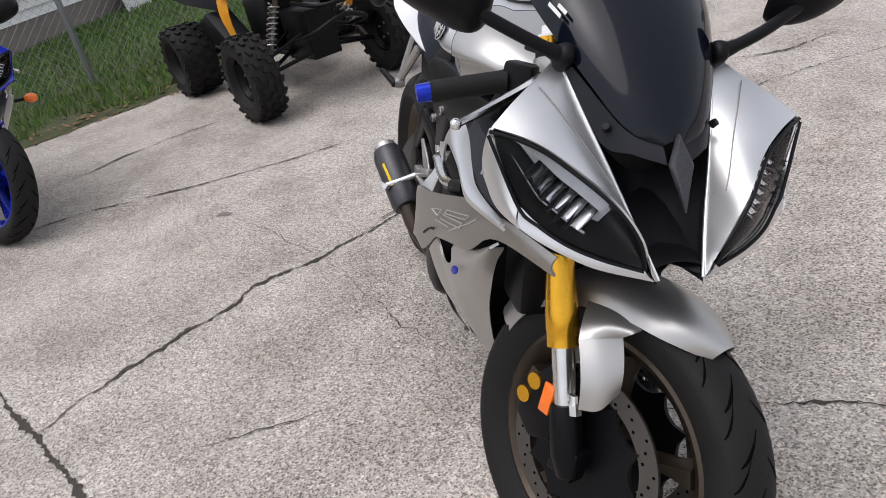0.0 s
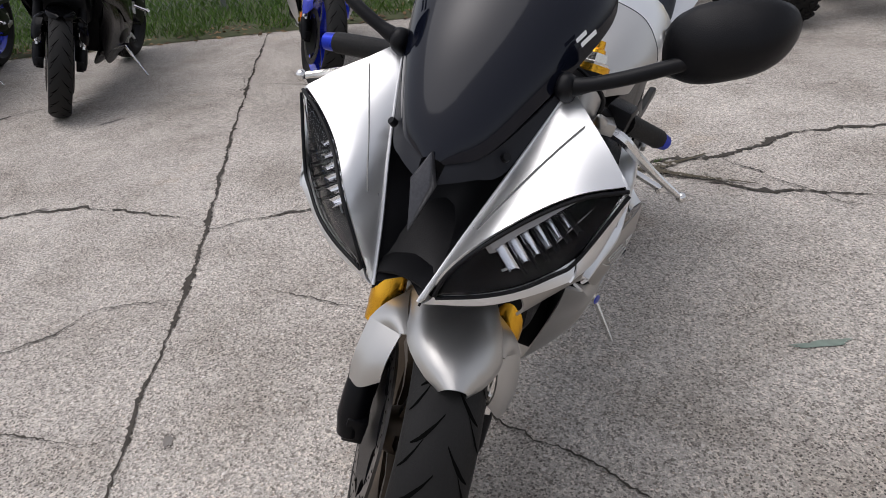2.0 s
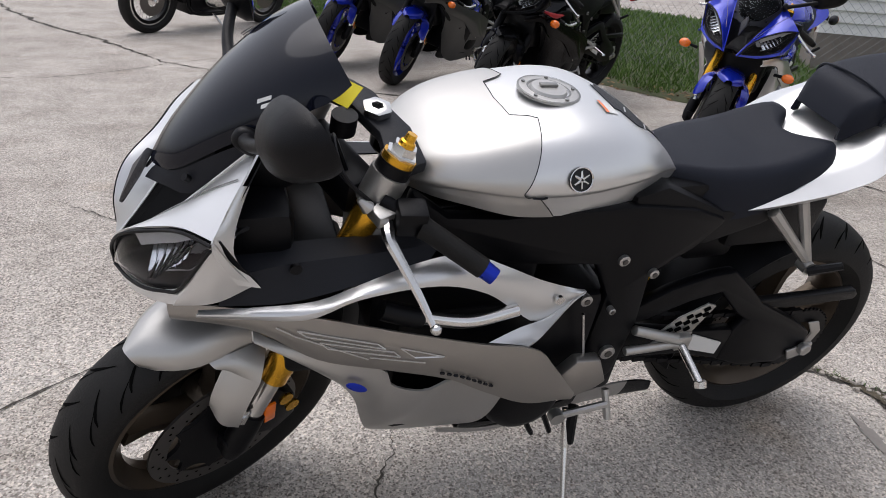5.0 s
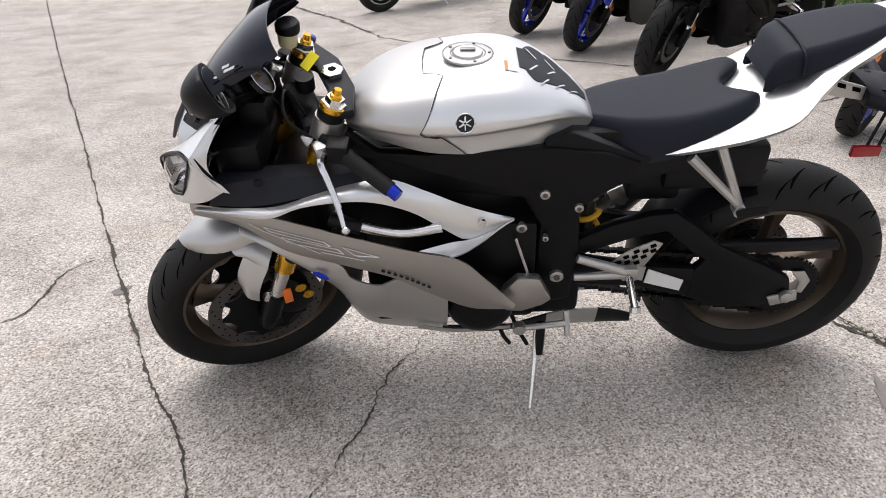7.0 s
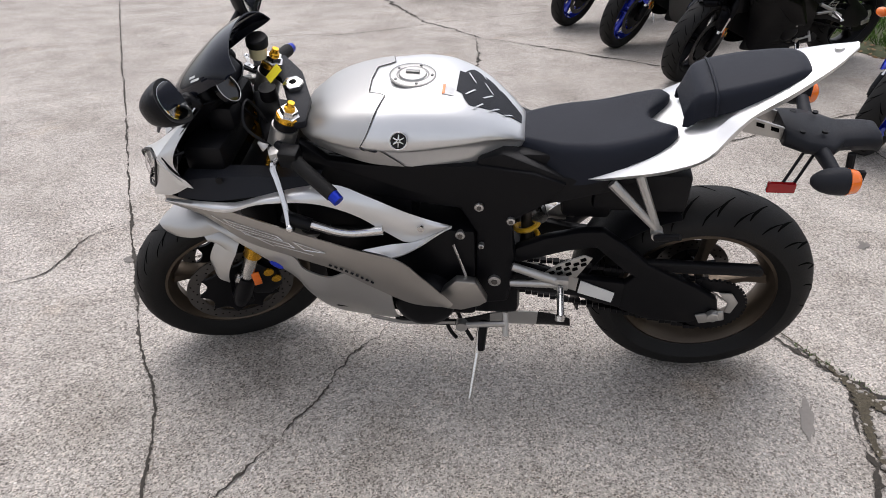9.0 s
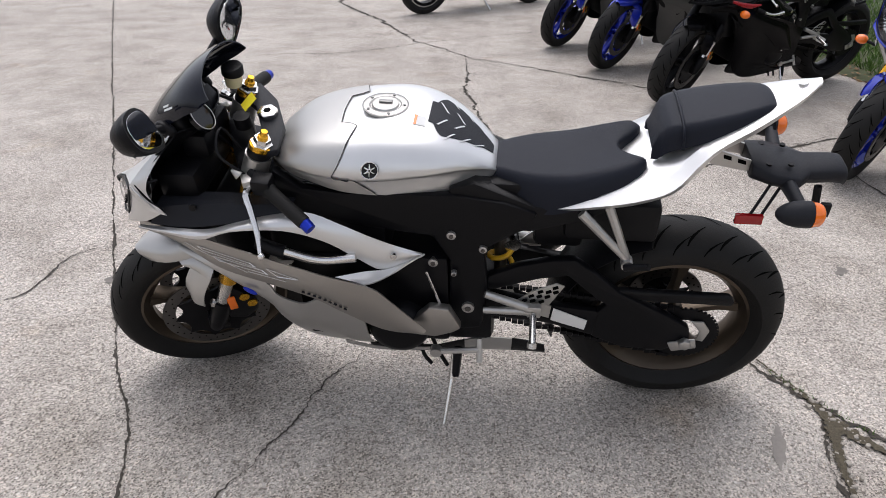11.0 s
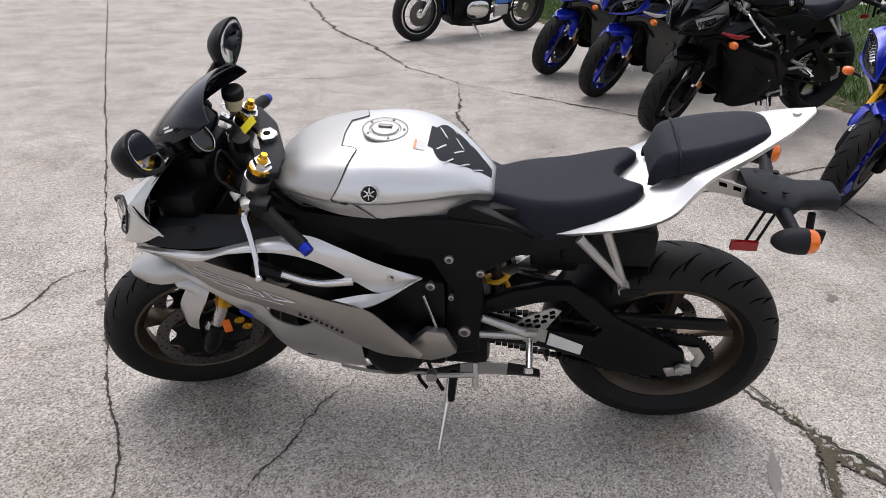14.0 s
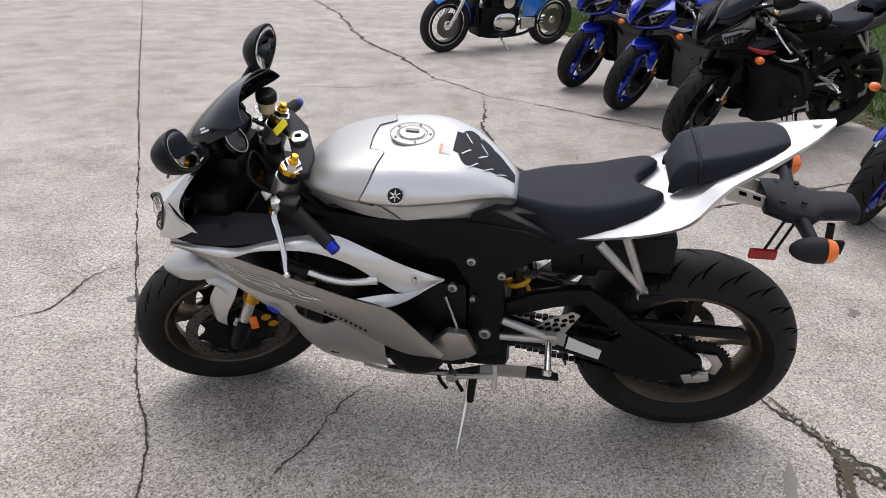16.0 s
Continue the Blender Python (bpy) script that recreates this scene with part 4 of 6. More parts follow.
    # side stand
    stand = part("side_stand", tube([(0.150, -0.120, 0.235), (0.142, -0.165, 0.165)], [0.010, 0.010], 10).join(tube([(0.142, -0.165, 0.165), (0.125, -0.248, 0.056)], [0.0075, 0.006], 10)).join(pod((0.122, -0.252, 0.053), (0.024, 0.014, 0.007), Matrix.Rotation(radians(-11), 4, "X"))), CHROME, root, "alloy side stand holding the motorcycle")
    part("stand_spring", tube([(0.158, -0.128, 0.25), (0.150, -0.160, 0.172)], 0.012, 8), BLACK, stand)
    part("shift_linkage", tube([(0.10, -0.155, 0.262), (0.215, -0.155, 0.275)], 0.008, 8).join(tube([(0.10, -0.145, 0.262), (0.10, -0.165, 0.262)], 0.016, 10)).join(tube([(0.215, -0.135, 0.30), (0.218, -0.17, 0.245)], 0.008, 8)), ALLOY, root)
    part("drain_hose", curve_tube([(0.08, -0.10, 0.27), (0.10, -0.115, 0.22), (0.125, -0.12, 0.165)], 0.006, 6, 8).join(curve_tube([(0.05, -0.10, 0.26), (0.06, -0.12, 0.21), (0.08, -0.12, 0.17)], 0.006, 6, 8)), BLACK, root)
    # licence holder
    for g in both(plate([(0.69, 0.850), (0.735, 0.846), (0.86, 0.806), (0.86, 0.784), (0.72, 0.812)], -0.038, -0.032)):
        part("licence_bracket", g, ALLOY, root)
    secs = [[Vector((x, half * a, z + b)) for a, b in ((-1, -0.004), (-0.92, 0.012), (-0.5, 0.020), (0.5, 0.020), (0.92, 0.012), (1, -0.004), (0.8, -0.022), (-0.8, -0.022))]
            for x, half, z in ((0.800, 0.060, 0.775), (0.85, 0.080, 0.765), (0.905, 0.075, 0.755), (0.93, 0.046, 0.757), (0.985, 0.043, 0.760), (1.005, 0.042, 0.758), (1.014, 0.038, 0.750))]
    holder = part("licence_holder", loft(secs), GREY_PLASTIC, root, "dark grey tail bracket", bevel=0.004)
    for sgn in (-1, 1):
        lift_r = 0.016 if sgn > 0 else 0.0
        part("signal_stem", tube([(0.880, sgn * 0.06, 0.752), (0.888, sgn * 0.138, 0.748 + lift_r)], [0.017, 0.014], 10), GREY_PLASTIC, holder)
        c = Vector((0.890, sgn * 0.168, 0.748 + lift_r))
        sh = pod(c, (0.118, 0.056, 0.060), nu=20, nv=12)
        sh.v = [Vector((min(p.x, c.x + 0.012), p.y, p.z)) for p in sh.v]
        part("signal_body", sh, GREY_PLASTIC, holder)
        ln = pod(c, (0.118, 0.055, 0.059), nu=20, nv=12)
        ln.v = [Vector((max(p.x, c.x + 0.013) if p.x < c.x + 0.03 else c.x + 0.03 + (p.x - c.x - 0.03) * 0.4, p.y, p.z)) for p in ln.v]
        part("signal_lens", ln, ORANGE, holder, "orange turn signal lens")
    part("tail_reflector", box((0.808, -0.100, 0.678), (0.060, 0.012, 0.024)), RED, holder, "red side reflector", bevel=0.002)
    for x in (0.838, 0.862):
        part("reflector_stem", tube([(x - 0.028, -0.096, 0.686), (x + 0.016, -0.05, 0.748)], 0.0035, 6), BLACK, holder)
    part("plate_lamp", tube([(0.955, -0.045, 0.735), (0.965, -0.055, 0.650)], 0.009, 8), BLACK, holder)
    part("plate_tab", box((0.975, -0.070, 0.690), (0.022, 0.012, 0.034)), BLACK, holder, bevel=0.002)
    for x, y in ((0.838, -0.042), (0.838, 0.042), (0.885, -0.040), (0.885, 0.040)):
        part("holder_screw", tube([(x, y, 0.784), (x, y, 0.7885)], 0.0065, 10), BLACK, holder)
    # bracket slots: thin dark plates painted as shaded openings
    for sgn in (-1, 1):
        for x, z in ((0.752, 0.832), (0.785, 0.822), (0.818, 0.811)):
            part("bracket_slot", plate([(x - 0.010, z + 0.006), (x + 0.008, z + 0.001), (x + 0.010, z - 0.009), (x - 0.008, z - 0.004)], sgn * 0.0385 - 0.0004, sgn * 0.0385 + 0.0004), RECESS_SHADE, root)
    for ob in (holder, *holder.children):
        ob.data.transform(Matrix.Translation((0.004, 0, 0.033)))
    # exhaust on the far side
    can = part("exhaust_can", tube([(0.325, 0.172, 0.338), (0.335, 0.175, 0.346), (0.445, 0.206, 0.436), (0.462, 0.211, 0.450)], [0.038, 0.043, 0.043, 0.036], 22), CARBON, root, "short dark exhaust can with yellow marking")
    part("exhaust_tip", tube([(0.460, 0.210, 0.448), (0.474, 0.215, 0.460)], [0.034, 0.030], 18), ALLOY, can)
    part("exhaust_pipe", curve_tube([(0.20, 0.06, 0.22), (0.26, 0.11, 0.235), (0.30, 0.155, 0.29), (0.33, 0.174, 0.343)], 0.026, 16, 14), BRONZE, can, "heat-tinted bronze link pipe")
    part("exhaust_mark", box((0.375, 0.221, 0.408), (0.07, 0.006, 0.022), Matrix.Rotation(radians(-38), 4, "Y") @ Matrix.Rotation(radians(14), 4, "Z")), YELLOW, can)
    # cockpit, turning with the fork
    bars = Matrix.Translation((-0.015, -0.008, 0.012)) @ steer
    clamp = loft([[Vector((x, y, z - 0.004)) for x, y in ((-0.345, -0.10), (-0.335, -0.125), (-0.29, -0.125), (-0.262, -0.05), (-0.262, 0.05), (-0.29, 0.125), (-0.335, 0.125), (-0.345, 0.10), (-0.315, 0.04), (-0.315, -0.04))] for z in (0.862, 0.882)])
    part("triple_clamp", clamp.moved(steer), GREY_PLASTIC, root, bevel=0.004)
    part("stem_nut", revolve([(0, 0.024), (-0.010, 0.024), (-0.012, 0.020), (-0.012, 0.010), (-0.004, 0.009)], 6).moved(steer @ Matrix.Translation((-0.292, 0, 0.880)) @ Matrix.Rotation(radians(-90), 4, "X")), CHROME, root)
    for g in both(tube([fork(0.874), fork(0.884)], 0.0262, 20)):
        part("fork_collar", g.moved(steer), GOLD, root)
    for g in both(tube([fork(0.852), fork(0.874)], 0.0275, 20)):
        part("fork_ring", g.moved(steer), BLACK, root)
    for g in both(tube([fork(0.884), fork(0.888), fork(0.889), fork(0.900)], [0.0255, 0.0255, 0.020, 0.019], 6)):
        part("fork_cap", g.moved(steer), CHROME, root)
    for g in both(tube([fork(0.900), fork(0.905), fork(0.907), fork(0.917)], [0.013, 0.012, 0.009, 0.008], 10)):
        part("fork_adjuster", g.moved(steer), GOLD, root)
    for g in both(tube([fork(0.805), fork(0.856)], 0.031, 16)):
        part("bar_clamp", g.moved(steer), ALLOY, root)
    for g in both(tube([(-0.345, -0.125, 0.818), (-0.315, -0.185, 0.803)], 0.011, 10)):
        part("handlebar", g.moved(bars), SATIN, root)
    for g in both(tube([(-0.315, -0.185, 0.803), (-0.312, -0.19, 0.802), (-0.258, -0.272, 0.769)], [0.019, 0.0165, 0.0165], 14)):
        part("grip", g.moved(bars), RUBBER, root, "black rubber grip")
    for g in both(tube([(-0.258, -0.272, 0.769), (-0.248, -0.290, 0.762)], [0.0145, 0.0135], 12)):
        part("bar_end", g.moved(bars), BLUE if hero else SATIN, root, "blue anodised bar end" if hero else "")
    for g in both(box((-0.325, -0.168, 0.812), (0.045, 0.040, 0.045), Matrix.Rotation(radians(-28), 4, "Z"))):
        part("switch_box", g.moved(bars), BLACK, root, bevel=0.006)
    for g in both(curve_tube([(-0.352, -0.150, 0.800), (-0.368, -0.176, 0.797), (-0.366, -0.204, 0.780), (-0.364, -0.255, 0.753), (-0.368, -0.302, 0.733)], [0.010 - 0.005 * i / 15 for i in range(16)], 8, 16).join(pod((-0.367, -0.306, 0.732), (0.017, 0.017, 0.017), nu=12, nv=8))):
        right = g.v[0].y > 0
        part("lever", g.moved(bars @ Matrix.Translation((0, 0, 0.020 if right else 0))), CHROME, root, "alloy hand lever")
    for g in both(box((-0.350, -0.140, 0.806), (0.04, 0.03, 0.02)).join(tube([(-0.372, -0.128, 0.815), (-0.385, -0.118, 0.83)], [0.012, 0.004], 8))):
        part("lever_perch", g.moved(bars), ALLOY, root, bevel=0.003)
    res_c = Vector((-0.352, 0.110, 0.900))
    rs = part("brake_reservoir", tube([res_c, res_c + Vector((0.004, 0, 0.034))], [0.020, 0.0225], 20).moved(steer), CREAM, root, "cream brake fluid reservoir with black cap")
    part("reservoir_cap", tube([res_c + Vector((0.004, 0, 0.032)), res_c + Vector((0.006, 0, 0.048)), res_c + Vector((0.006, 0, 0.052))], [0.026, 0.026, 0.0225], 20).moved(steer), BLACK, rs)
    dash = Matrix.Translation((-0.432, -0.056, 0.900)) @ Matrix.Scale(0.74, 4) @ Matrix.Rotation(radians(55), 4, "Y") @ Matrix.Rotation(radians(-90), 4, "X")
    part("gauge", revolve([(0, 0.052), (-0.012, 0.050), (-0.014, 0.046), (-0.010, 0.044), (-0.010, 0.0)], 32).moved(dash), GLOSS, root, "round tachometer with dark face")
    part("gauge_rim", revolve([(-0.0145, 0.0495), (-0.0155, 0.047), (-0.0145, 0.0455)], 32).moved(dash), ALLOY, root)
    part("dash_panel", pod((-0.480, 0.0, 0.890), (0.06, 0.19, 0.09), Matrix.Rotation(radians(-32), 4, "Y"), power=3.2), BLACK, root)
    part("dash_display", box((-0.448, 0.045, 0.898), (0.003, 0.062, 0.044), Matrix.Rotation(radians(-35), 4, "Y")), GREY_PLASTIC, root, bevel=0.001)
    part("ignition_lock", tube([(-0.352, 0, 0.862), (-0.352, 0, 0.892)], 0.02, 16).moved(steer), BLACK, root)
    for pts, r in (([(-0.375, -0.125, 0.825), (-0.42, -0.10, 0.88), (-0.40, -0.04, 0.90), (-0.36, -0.05, 0.80)], 0.0035), ([(-0.34, 0.14, 0.81), (-0.42, 0.12, 0.88), (-0.43, 0.03, 0.86), (-0.37, 0.02, 0.75)], 0.004),
                   ([(-0.33, -0.14, 0.80), (-0.28, -0.135, 0.78), (-0.20, -0.140, 0.76)], 0.004)):
        part("control_cable", curve_tube(pts, r, 6).moved(steer), BLACK, root)
    part("steering_damper_block", box((-0.36, 0, 0.80), (0.06, 0.16, 0.06)).moved(steer), SATIN, root, bevel=0.01)
    if full:
        for g in both(ribbon([(-0.46, -0.196, 0.64), (-0.33, -0.214, 0.628), (-0.18, -0.216, 0.600), (-0.02, -0.212, 0.560), (0.13, -0.196, 0.500)], [(-0.36, -0.150, 0.420), (-0.29, -0.140, 0.260), (-0.16, -0.120, 0.185), (0.0, -0.115, 0.180), (0.18, -0.130, 0.215)], (0, -0.022, 0), 24, 10)):
            part("belly_fairing", g, full, root, thick=0.004)
    if flash:
        for g in both(ribbon([(-0.545, -0.218, 0.722), (-0.44, -0.226, 0.702), (-0.33, -0.228, 0.690)], [(-0.545, -0.219, 0.708), (-0.42, -0.230, 0.672), (-0.33, -0.229, 0.682)], (0, -0.006, 0), 12, 4)):
            part("flash_stripe", g, flash, root, "bright accent stripe", thick=0.002)
    if signals:
        x0, z0 = (-0.475, 0.655) if full else (-0.515, 0.606)
        for sgn in (-1, 1):
            part("front_signal_stem", tube([(x0 + 0.015, sgn * 0.20, z0 - 0.006), (x0 + 0.005, sgn * 0.245, z0 - 0.001)], 0.008, 8), BLACK, root)
            part("front_signal", pod((x0, sgn * 0.268, z0), (0.050, 0.06, 0.044)), ORANGE, root, "orange front turn signal")
    if hero:
        def on_band(u, v, d=0.003):
            a, b = spline(band_t, 60), spline(band_b, 60)
            q = u * 59
            j = min(58, int(q))
            p = a[j].lerp(a[j + 1], q - j).lerp(b[j].lerp(b[j + 1], q - j), v)
            return p + Vector((0, -0.007 * math.sin(math.pi * v) - d, 0))
        lines = Geo()
        strokes = (((0.24, 0.34), (0.40, 0.28), (0.42, 0.36), (0.26, 0.42), (0.24, 0.34)), ((0.29, 0.48), (0.44, 0.40), (0.46, 0.50), (0.31, 0.58), (0.29, 0.48)), ((0.45, 0.30), (0.55, 0.34), (0.49, 0.46), (0.45, 0.30)),
                   ((0.20, 0.40), (0.24, 0.50), (0.40, 0.68)), ((0.40, 0.62), (0.52, 0.56)))
        for st in strokes:
            lines.join(tube([on_band(u, v) for u, v in st], 0.0011, 4))
        for g in both(lines):
            part("outline_decal", g, SILVER, root, "thin pale outline graphic")
        bars = Geo()
        for k in range(9):
            bars.join(tube([on_band(0.575 + 0.018 * k, 0.80), on_band(0.585 + 0.018 * k, 0.80)], 0.0024, 4))
        for g in both(bars):
            part("lettering_bars", g, GREY_PLASTIC, root)
        for g in both(pod((-0.345, -0.214, 0.508), (0.038, 0.004, 0.016), Matrix.Rotation(radians(28), 4, "Y") @ Matrix.Rotation(radians(-6), 4, "Z"))):
            part("oval_sticker", g, BLUE, root, "small blue oval sticker")
        z1, z2 = Vector((-0.478, -0.112, 0.948)), Vector((-0.432, -0.128, 0.972))
        logo = Geo()
        nrm = Vector((-0.45, -0.70, 0.55)).normalized()
        ax, up_d = (z2 - z1).normalized(), nrm.cross((z2 - z1).normalized())
        for row, n, off0 in ((0, 0.020, 0.0), (1, 0.030, 0.003)):
            p = z1 + ax * off0 + up_d * (0.004 - 0.008 * row) * (1 if up_d.z > 0 else -1) + nrm * 0.004
            logo.add([p, p + ax * n, p + ax * (n + 0.002) + up_d * 0.005, p + ax * 0.002 + up_d * 0.005], [(0, 1, 2, 3)])
        for g in both(logo):
            part("screen_sticker", g, PAPER, root, "small white sticker bars")
        part("warning_label", grid([[off(0.062 + 0.026 * i, 0.426 + 0.040 * j, 0.0012) for i in (0, 0.5, 1)] for j in (0, 0.5, 1)]), PAPER, root)
        part("label_stripe", grid([[off(0.062 + 0.006 * i, 0.426 + 0.040 * j, 0.0020) for i in (0, 0.5, 1)] for j in (0, 0.5, 1)]), ORANGE, root)
        rows = []
        for i in range(25):
            x = 0.092 + 0.144 * i / 24
            v0 = float(np.interp(x, (0.092, 0.104, 0.112, 0.124, 0.160, 0.200, 0.236), (0.452, 0.450, 0.424, 0.404, 0.412, 0.428, 0.460)))
            rows.append([off(x, v0 + (1 - 2 * v0) * j / 16, 0.0014) for j in range(17)])
        pad = part("tank_pad", grid(rows), GREY_PLASTIC, root, "dark grey slashed tank pad", thick=0.001)
        for x0, v0 in ((0.132, 0.392), (0.166, 0.402), (0.196, 0.416), (0.112, 0.446), (0.150, 0.458)):
            for fl in (lambda v: v, lambda v: 1 - v):
                part("pad_slash", grid([[off(x0 + 0.018 * i / 5 + w, fl(v0 + 0.036 * i / 5), 0.0030) for w in (-0.0022, 0.0022)] for i in range(6)]), SILVER, pad)
        part("paint_scuff", curve_tube([off(-0.085, 0.165), off(-0.062, 0.150), off(-0.035, 0.150), off(-0.010, 0.165)], 0.0022, 5, 16).join(curve_tube([off(-0.088, 0.185), off(-0.075, 0.20), off(-0.070, 0.215)], 0.0018, 5, 10)), GREY_PLASTIC, root)
        tag = Matrix.Translation((-0.338, 0.012, 0.905)) @ Matrix.Rotation(radians(35), 4, "Z") @ Matrix.Rotation(radians(-38), 4, "Y")
        part("key_tag", box((0, 0, 0), (0.040, 0.036, 0.0012)).moved(tag), CARD, root, "yellow card key tag")
    return root, steer


HERO_M = pose(0.0, 0.0, -0.006, 13.53, -0.15, -1.82)
# band, lower panels and fender get darker silver in place of their shade
hero, hero_steer = sport_bike("motorcycle", HERO_M, "silver brushed-metal sport motorcycle on its side stand, handlebars turned", SILVER, SILVER_SHADED, BRONZE, SCREEN, 1.07, hero=True, low_mat=SILVER_DULL_SHADED, accent=SILVER_DULL_SHADED)


def parked(contact, turn, lean=11):
    """Pose of a motorcycle whose front tyre stands at contact and whose tail points along turn degrees."""
    r = Matrix.Rotation(radians(turn), 4, "Z")
    p = Vector((*contact, 0)) + r @ Vector((0.62, 0, 0))
    return Matrix.Translation((p.x, p.y, 0)) @ r @ Matrix.Rotation(radians(lean), 4, "X")

# ---- ground ----
EDGE0, ALONG, OUT = Vector((4.25, 1.62, 0)), Vector((-0.427, 0.904, 0)), Vector((0.904, 0.427, 0))


def concrete_material():
    m = bpy.data.materials.new("aggregate_concrete")
    m.use_nodes = True
    n, l = m.node_tree.nodes, m.node_tree.links
    b = n["Principled BSDF"]
    co = n.new("ShaderNodeTexCoord")

    def noise_tex(scale, detail=4, rough=0.5):
        t = n.new("ShaderNodeTexNoise")
        t.inputs["Scale"].default_value, t.inputs["Detail"].default_value, t.inputs["Roughness"].default_value = scale, detail, rough
        l.new(co.outputs["Object"], t.inputs["Vector"])
        return t

    def ramp(src, stops):
        r = n.new("ShaderNodeValToRGB")
        while len(r.color_ramp.elements) < len(stops):
            r.color_ramp.elements.new(0.5)
        for e, (at, c) in zip(r.color_ramp.elements, stops):
            e.position, e.color = at, (*c, 1)
        l.new(src, r.inputs[0])
        return r

    def blend(kind, fac, a, c):
        x = n.new("ShaderNodeMix")
        x.data_type, x.blend_type = "RGBA", kind
        if isinstance(fac, float):
            x.inputs[0].default_value = fac
        else:
            l.new(fac, x.inputs[0])
        l.new(a, x.inputs[6]); l.new(c, x.inputs[7])
        return x.outputs[2]
    def cells(scale, random_shape=1.0):
        t = n.new("ShaderNodeTexVoronoi")
        t.inputs["Scale"].default_value, t.inputs["Randomness"].default_value = scale, random_shape
        l.new(wobble.outputs[0], t.inputs["Vector"])
        return t

    def calc(kind, a, c):
        x = n.new("ShaderNodeMath")
        x.operation = kind
        for slot, value in zip(x.inputs, (a, c)):
            if isinstance(value, float):
                slot.default_value = value
            else:
                l.new(value, slot)
        return x.outputs[0]

    def pick(tex, near, far, least):
        """1 inside the stones of a cell pattern whose random value is above least."""
        r = n.new("ShaderNodeMapRange")
        r.inputs[1].default_value, r.inputs[2].default_value, r.inputs[3].default_value, r.inputs[4].default_value = near, far, 1.0, 0.0
        l.new(tex.outputs["Distance"], r.inputs[0])
        parts = n.new("ShaderNodeSeparateColor")
        l.new(tex.outputs["Color"], parts.inputs[0])
        return calc("MULTIPLY", r.outputs[0], calc("GREATER_THAN", parts.outputs[0], least))

    # uneven stone outlines
    warp = noise_tex(160, 2, 0.5)
    wobble = n.new("ShaderNodeVectorMath")
    wobble.operation = "MULTIPLY_ADD"
    l.new(warp.outputs["Color"], wobble.inputs[0])
    wobble.inputs[1].default_value = (0.004, 0.004, 0.004)
    l.new(co.outputs["Object"], wobble.inputs[2])
    big = ramp(noise_tex(0.7, 6, 0.6).outputs[0], [(0.3, (0.392, 0.360, 0.332)), (0.7, (0.505, 0.472, 0.440))])
    grain = cells(185)
    pebble = ramp(grain.outputs["Color"], [(0.12, (0.40, 0.37, 0.34)), (0.35, (0.84, 0.81, 0.78)), (0.62, (1.06, 1.03, 1.00)), (0.90, (1.55, 1.48, 1.40))])
    col = blend("MULTIPLY", 0.95, big.outputs[0], pebble.outputs[0])
    grit = ramp(noise_tex(260, 3, 0.7).outputs[0], [(0.33, (0.42, 0.53, 0.51)), (0.52, (1, 1, 1)), (0.75, (1.2, 1.18, 1.16))])
    col = blend("MULTIPLY", 0.75, col, grit.outputs[0])
    dark = ramp(noise_tex(500, 2, 0.5).outputs[0], [(0.3, (0.035, 0.027, 0.024)), (0.7, (0.10, 0.085, 0.075))])
    pits, wide_pits = cells(135), cells(55)
    # worn areas show fewer open pits
    worn = ramp(noise_tex(1.3, 5, 0.65).outputs[0], [(0.40, (1, 1, 1)), (0.64, (0.35, 0.35, 0.35))])
    col = blend("MIX", calc("MULTIPLY", calc("MULTIPLY", pick(pits, 0.26, 0.42, 0.45), 1.0), worn.outputs[0]), col, dark.outputs[0])
    col = blend("MIX", calc("MULTIPLY", calc("MULTIPLY", pick(wide_pits, 0.14, 0.24, 0.70), 0.95), worn.outputs[0]), col, dark.outputs[0])
    pale = ramp(noise_tex(90, 3, 0.5).outputs[0], [(0.3, (0.55, 0.51, 0.46)), (0.7, (0.78, 0.75, 0.71))])
    stones = cells(52)
    col = blend("MIX", calc("MULTIPLY", pick(stones, 0.20, 0.27, 0.86), 0.80), col, pale.outputs[0])
    brown = ramp(noise_tex(60, 3, 0.5).outputs[0], [(0.3, (0.20, 0.15, 0.11)), (0.7, (0.34, 0.28, 0.22))])
    col = blend("MIX", calc("MULTIPLY", pick(cells(75), 0.22, 0.30, 0.90), 0.7), col, brown.outputs[0])
    stain = ramp(noise_tex(2.6, 7, 0.62).outputs[0], [(0.34, (0.70, 0.68, 0.65)), (0.54, (1, 1, 1)), (0.72, (1.12, 1.12, 1.11))])
    col = blend("MULTIPLY", 0.75, col, stain.outputs[0])
    rust = ramp(noise_tex(1.7, 4, 0.6).outputs[0], [(0.62, (1, 1, 1)), (0.78, (0.96, 0.86, 0.74))])
    col = blend("MULTIPLY", 0.8, col, rust.outputs[0])
    l.new(col, b.inputs["Base Color"])
    b.inputs["Roughness"].default_value = 0.85
    bp = n.new("ShaderNodeBump")
    bp.inputs["Strength"].default_value, bp.inputs["Distance"].default_value = 0.5, 0.003
    l.new(grain.outputs["Distance"], bp.inputs["Height"])
    l.new(bp.outputs[0], b.inputs["Normal"])
    return m


CONCRETE = concrete_material()
DIRT = material("crack_dirt", (0.045, 0.038, 0.030), 0.95, var=0.5, scale=30, bump=0.6, bump_scale=200)
g = Geo()
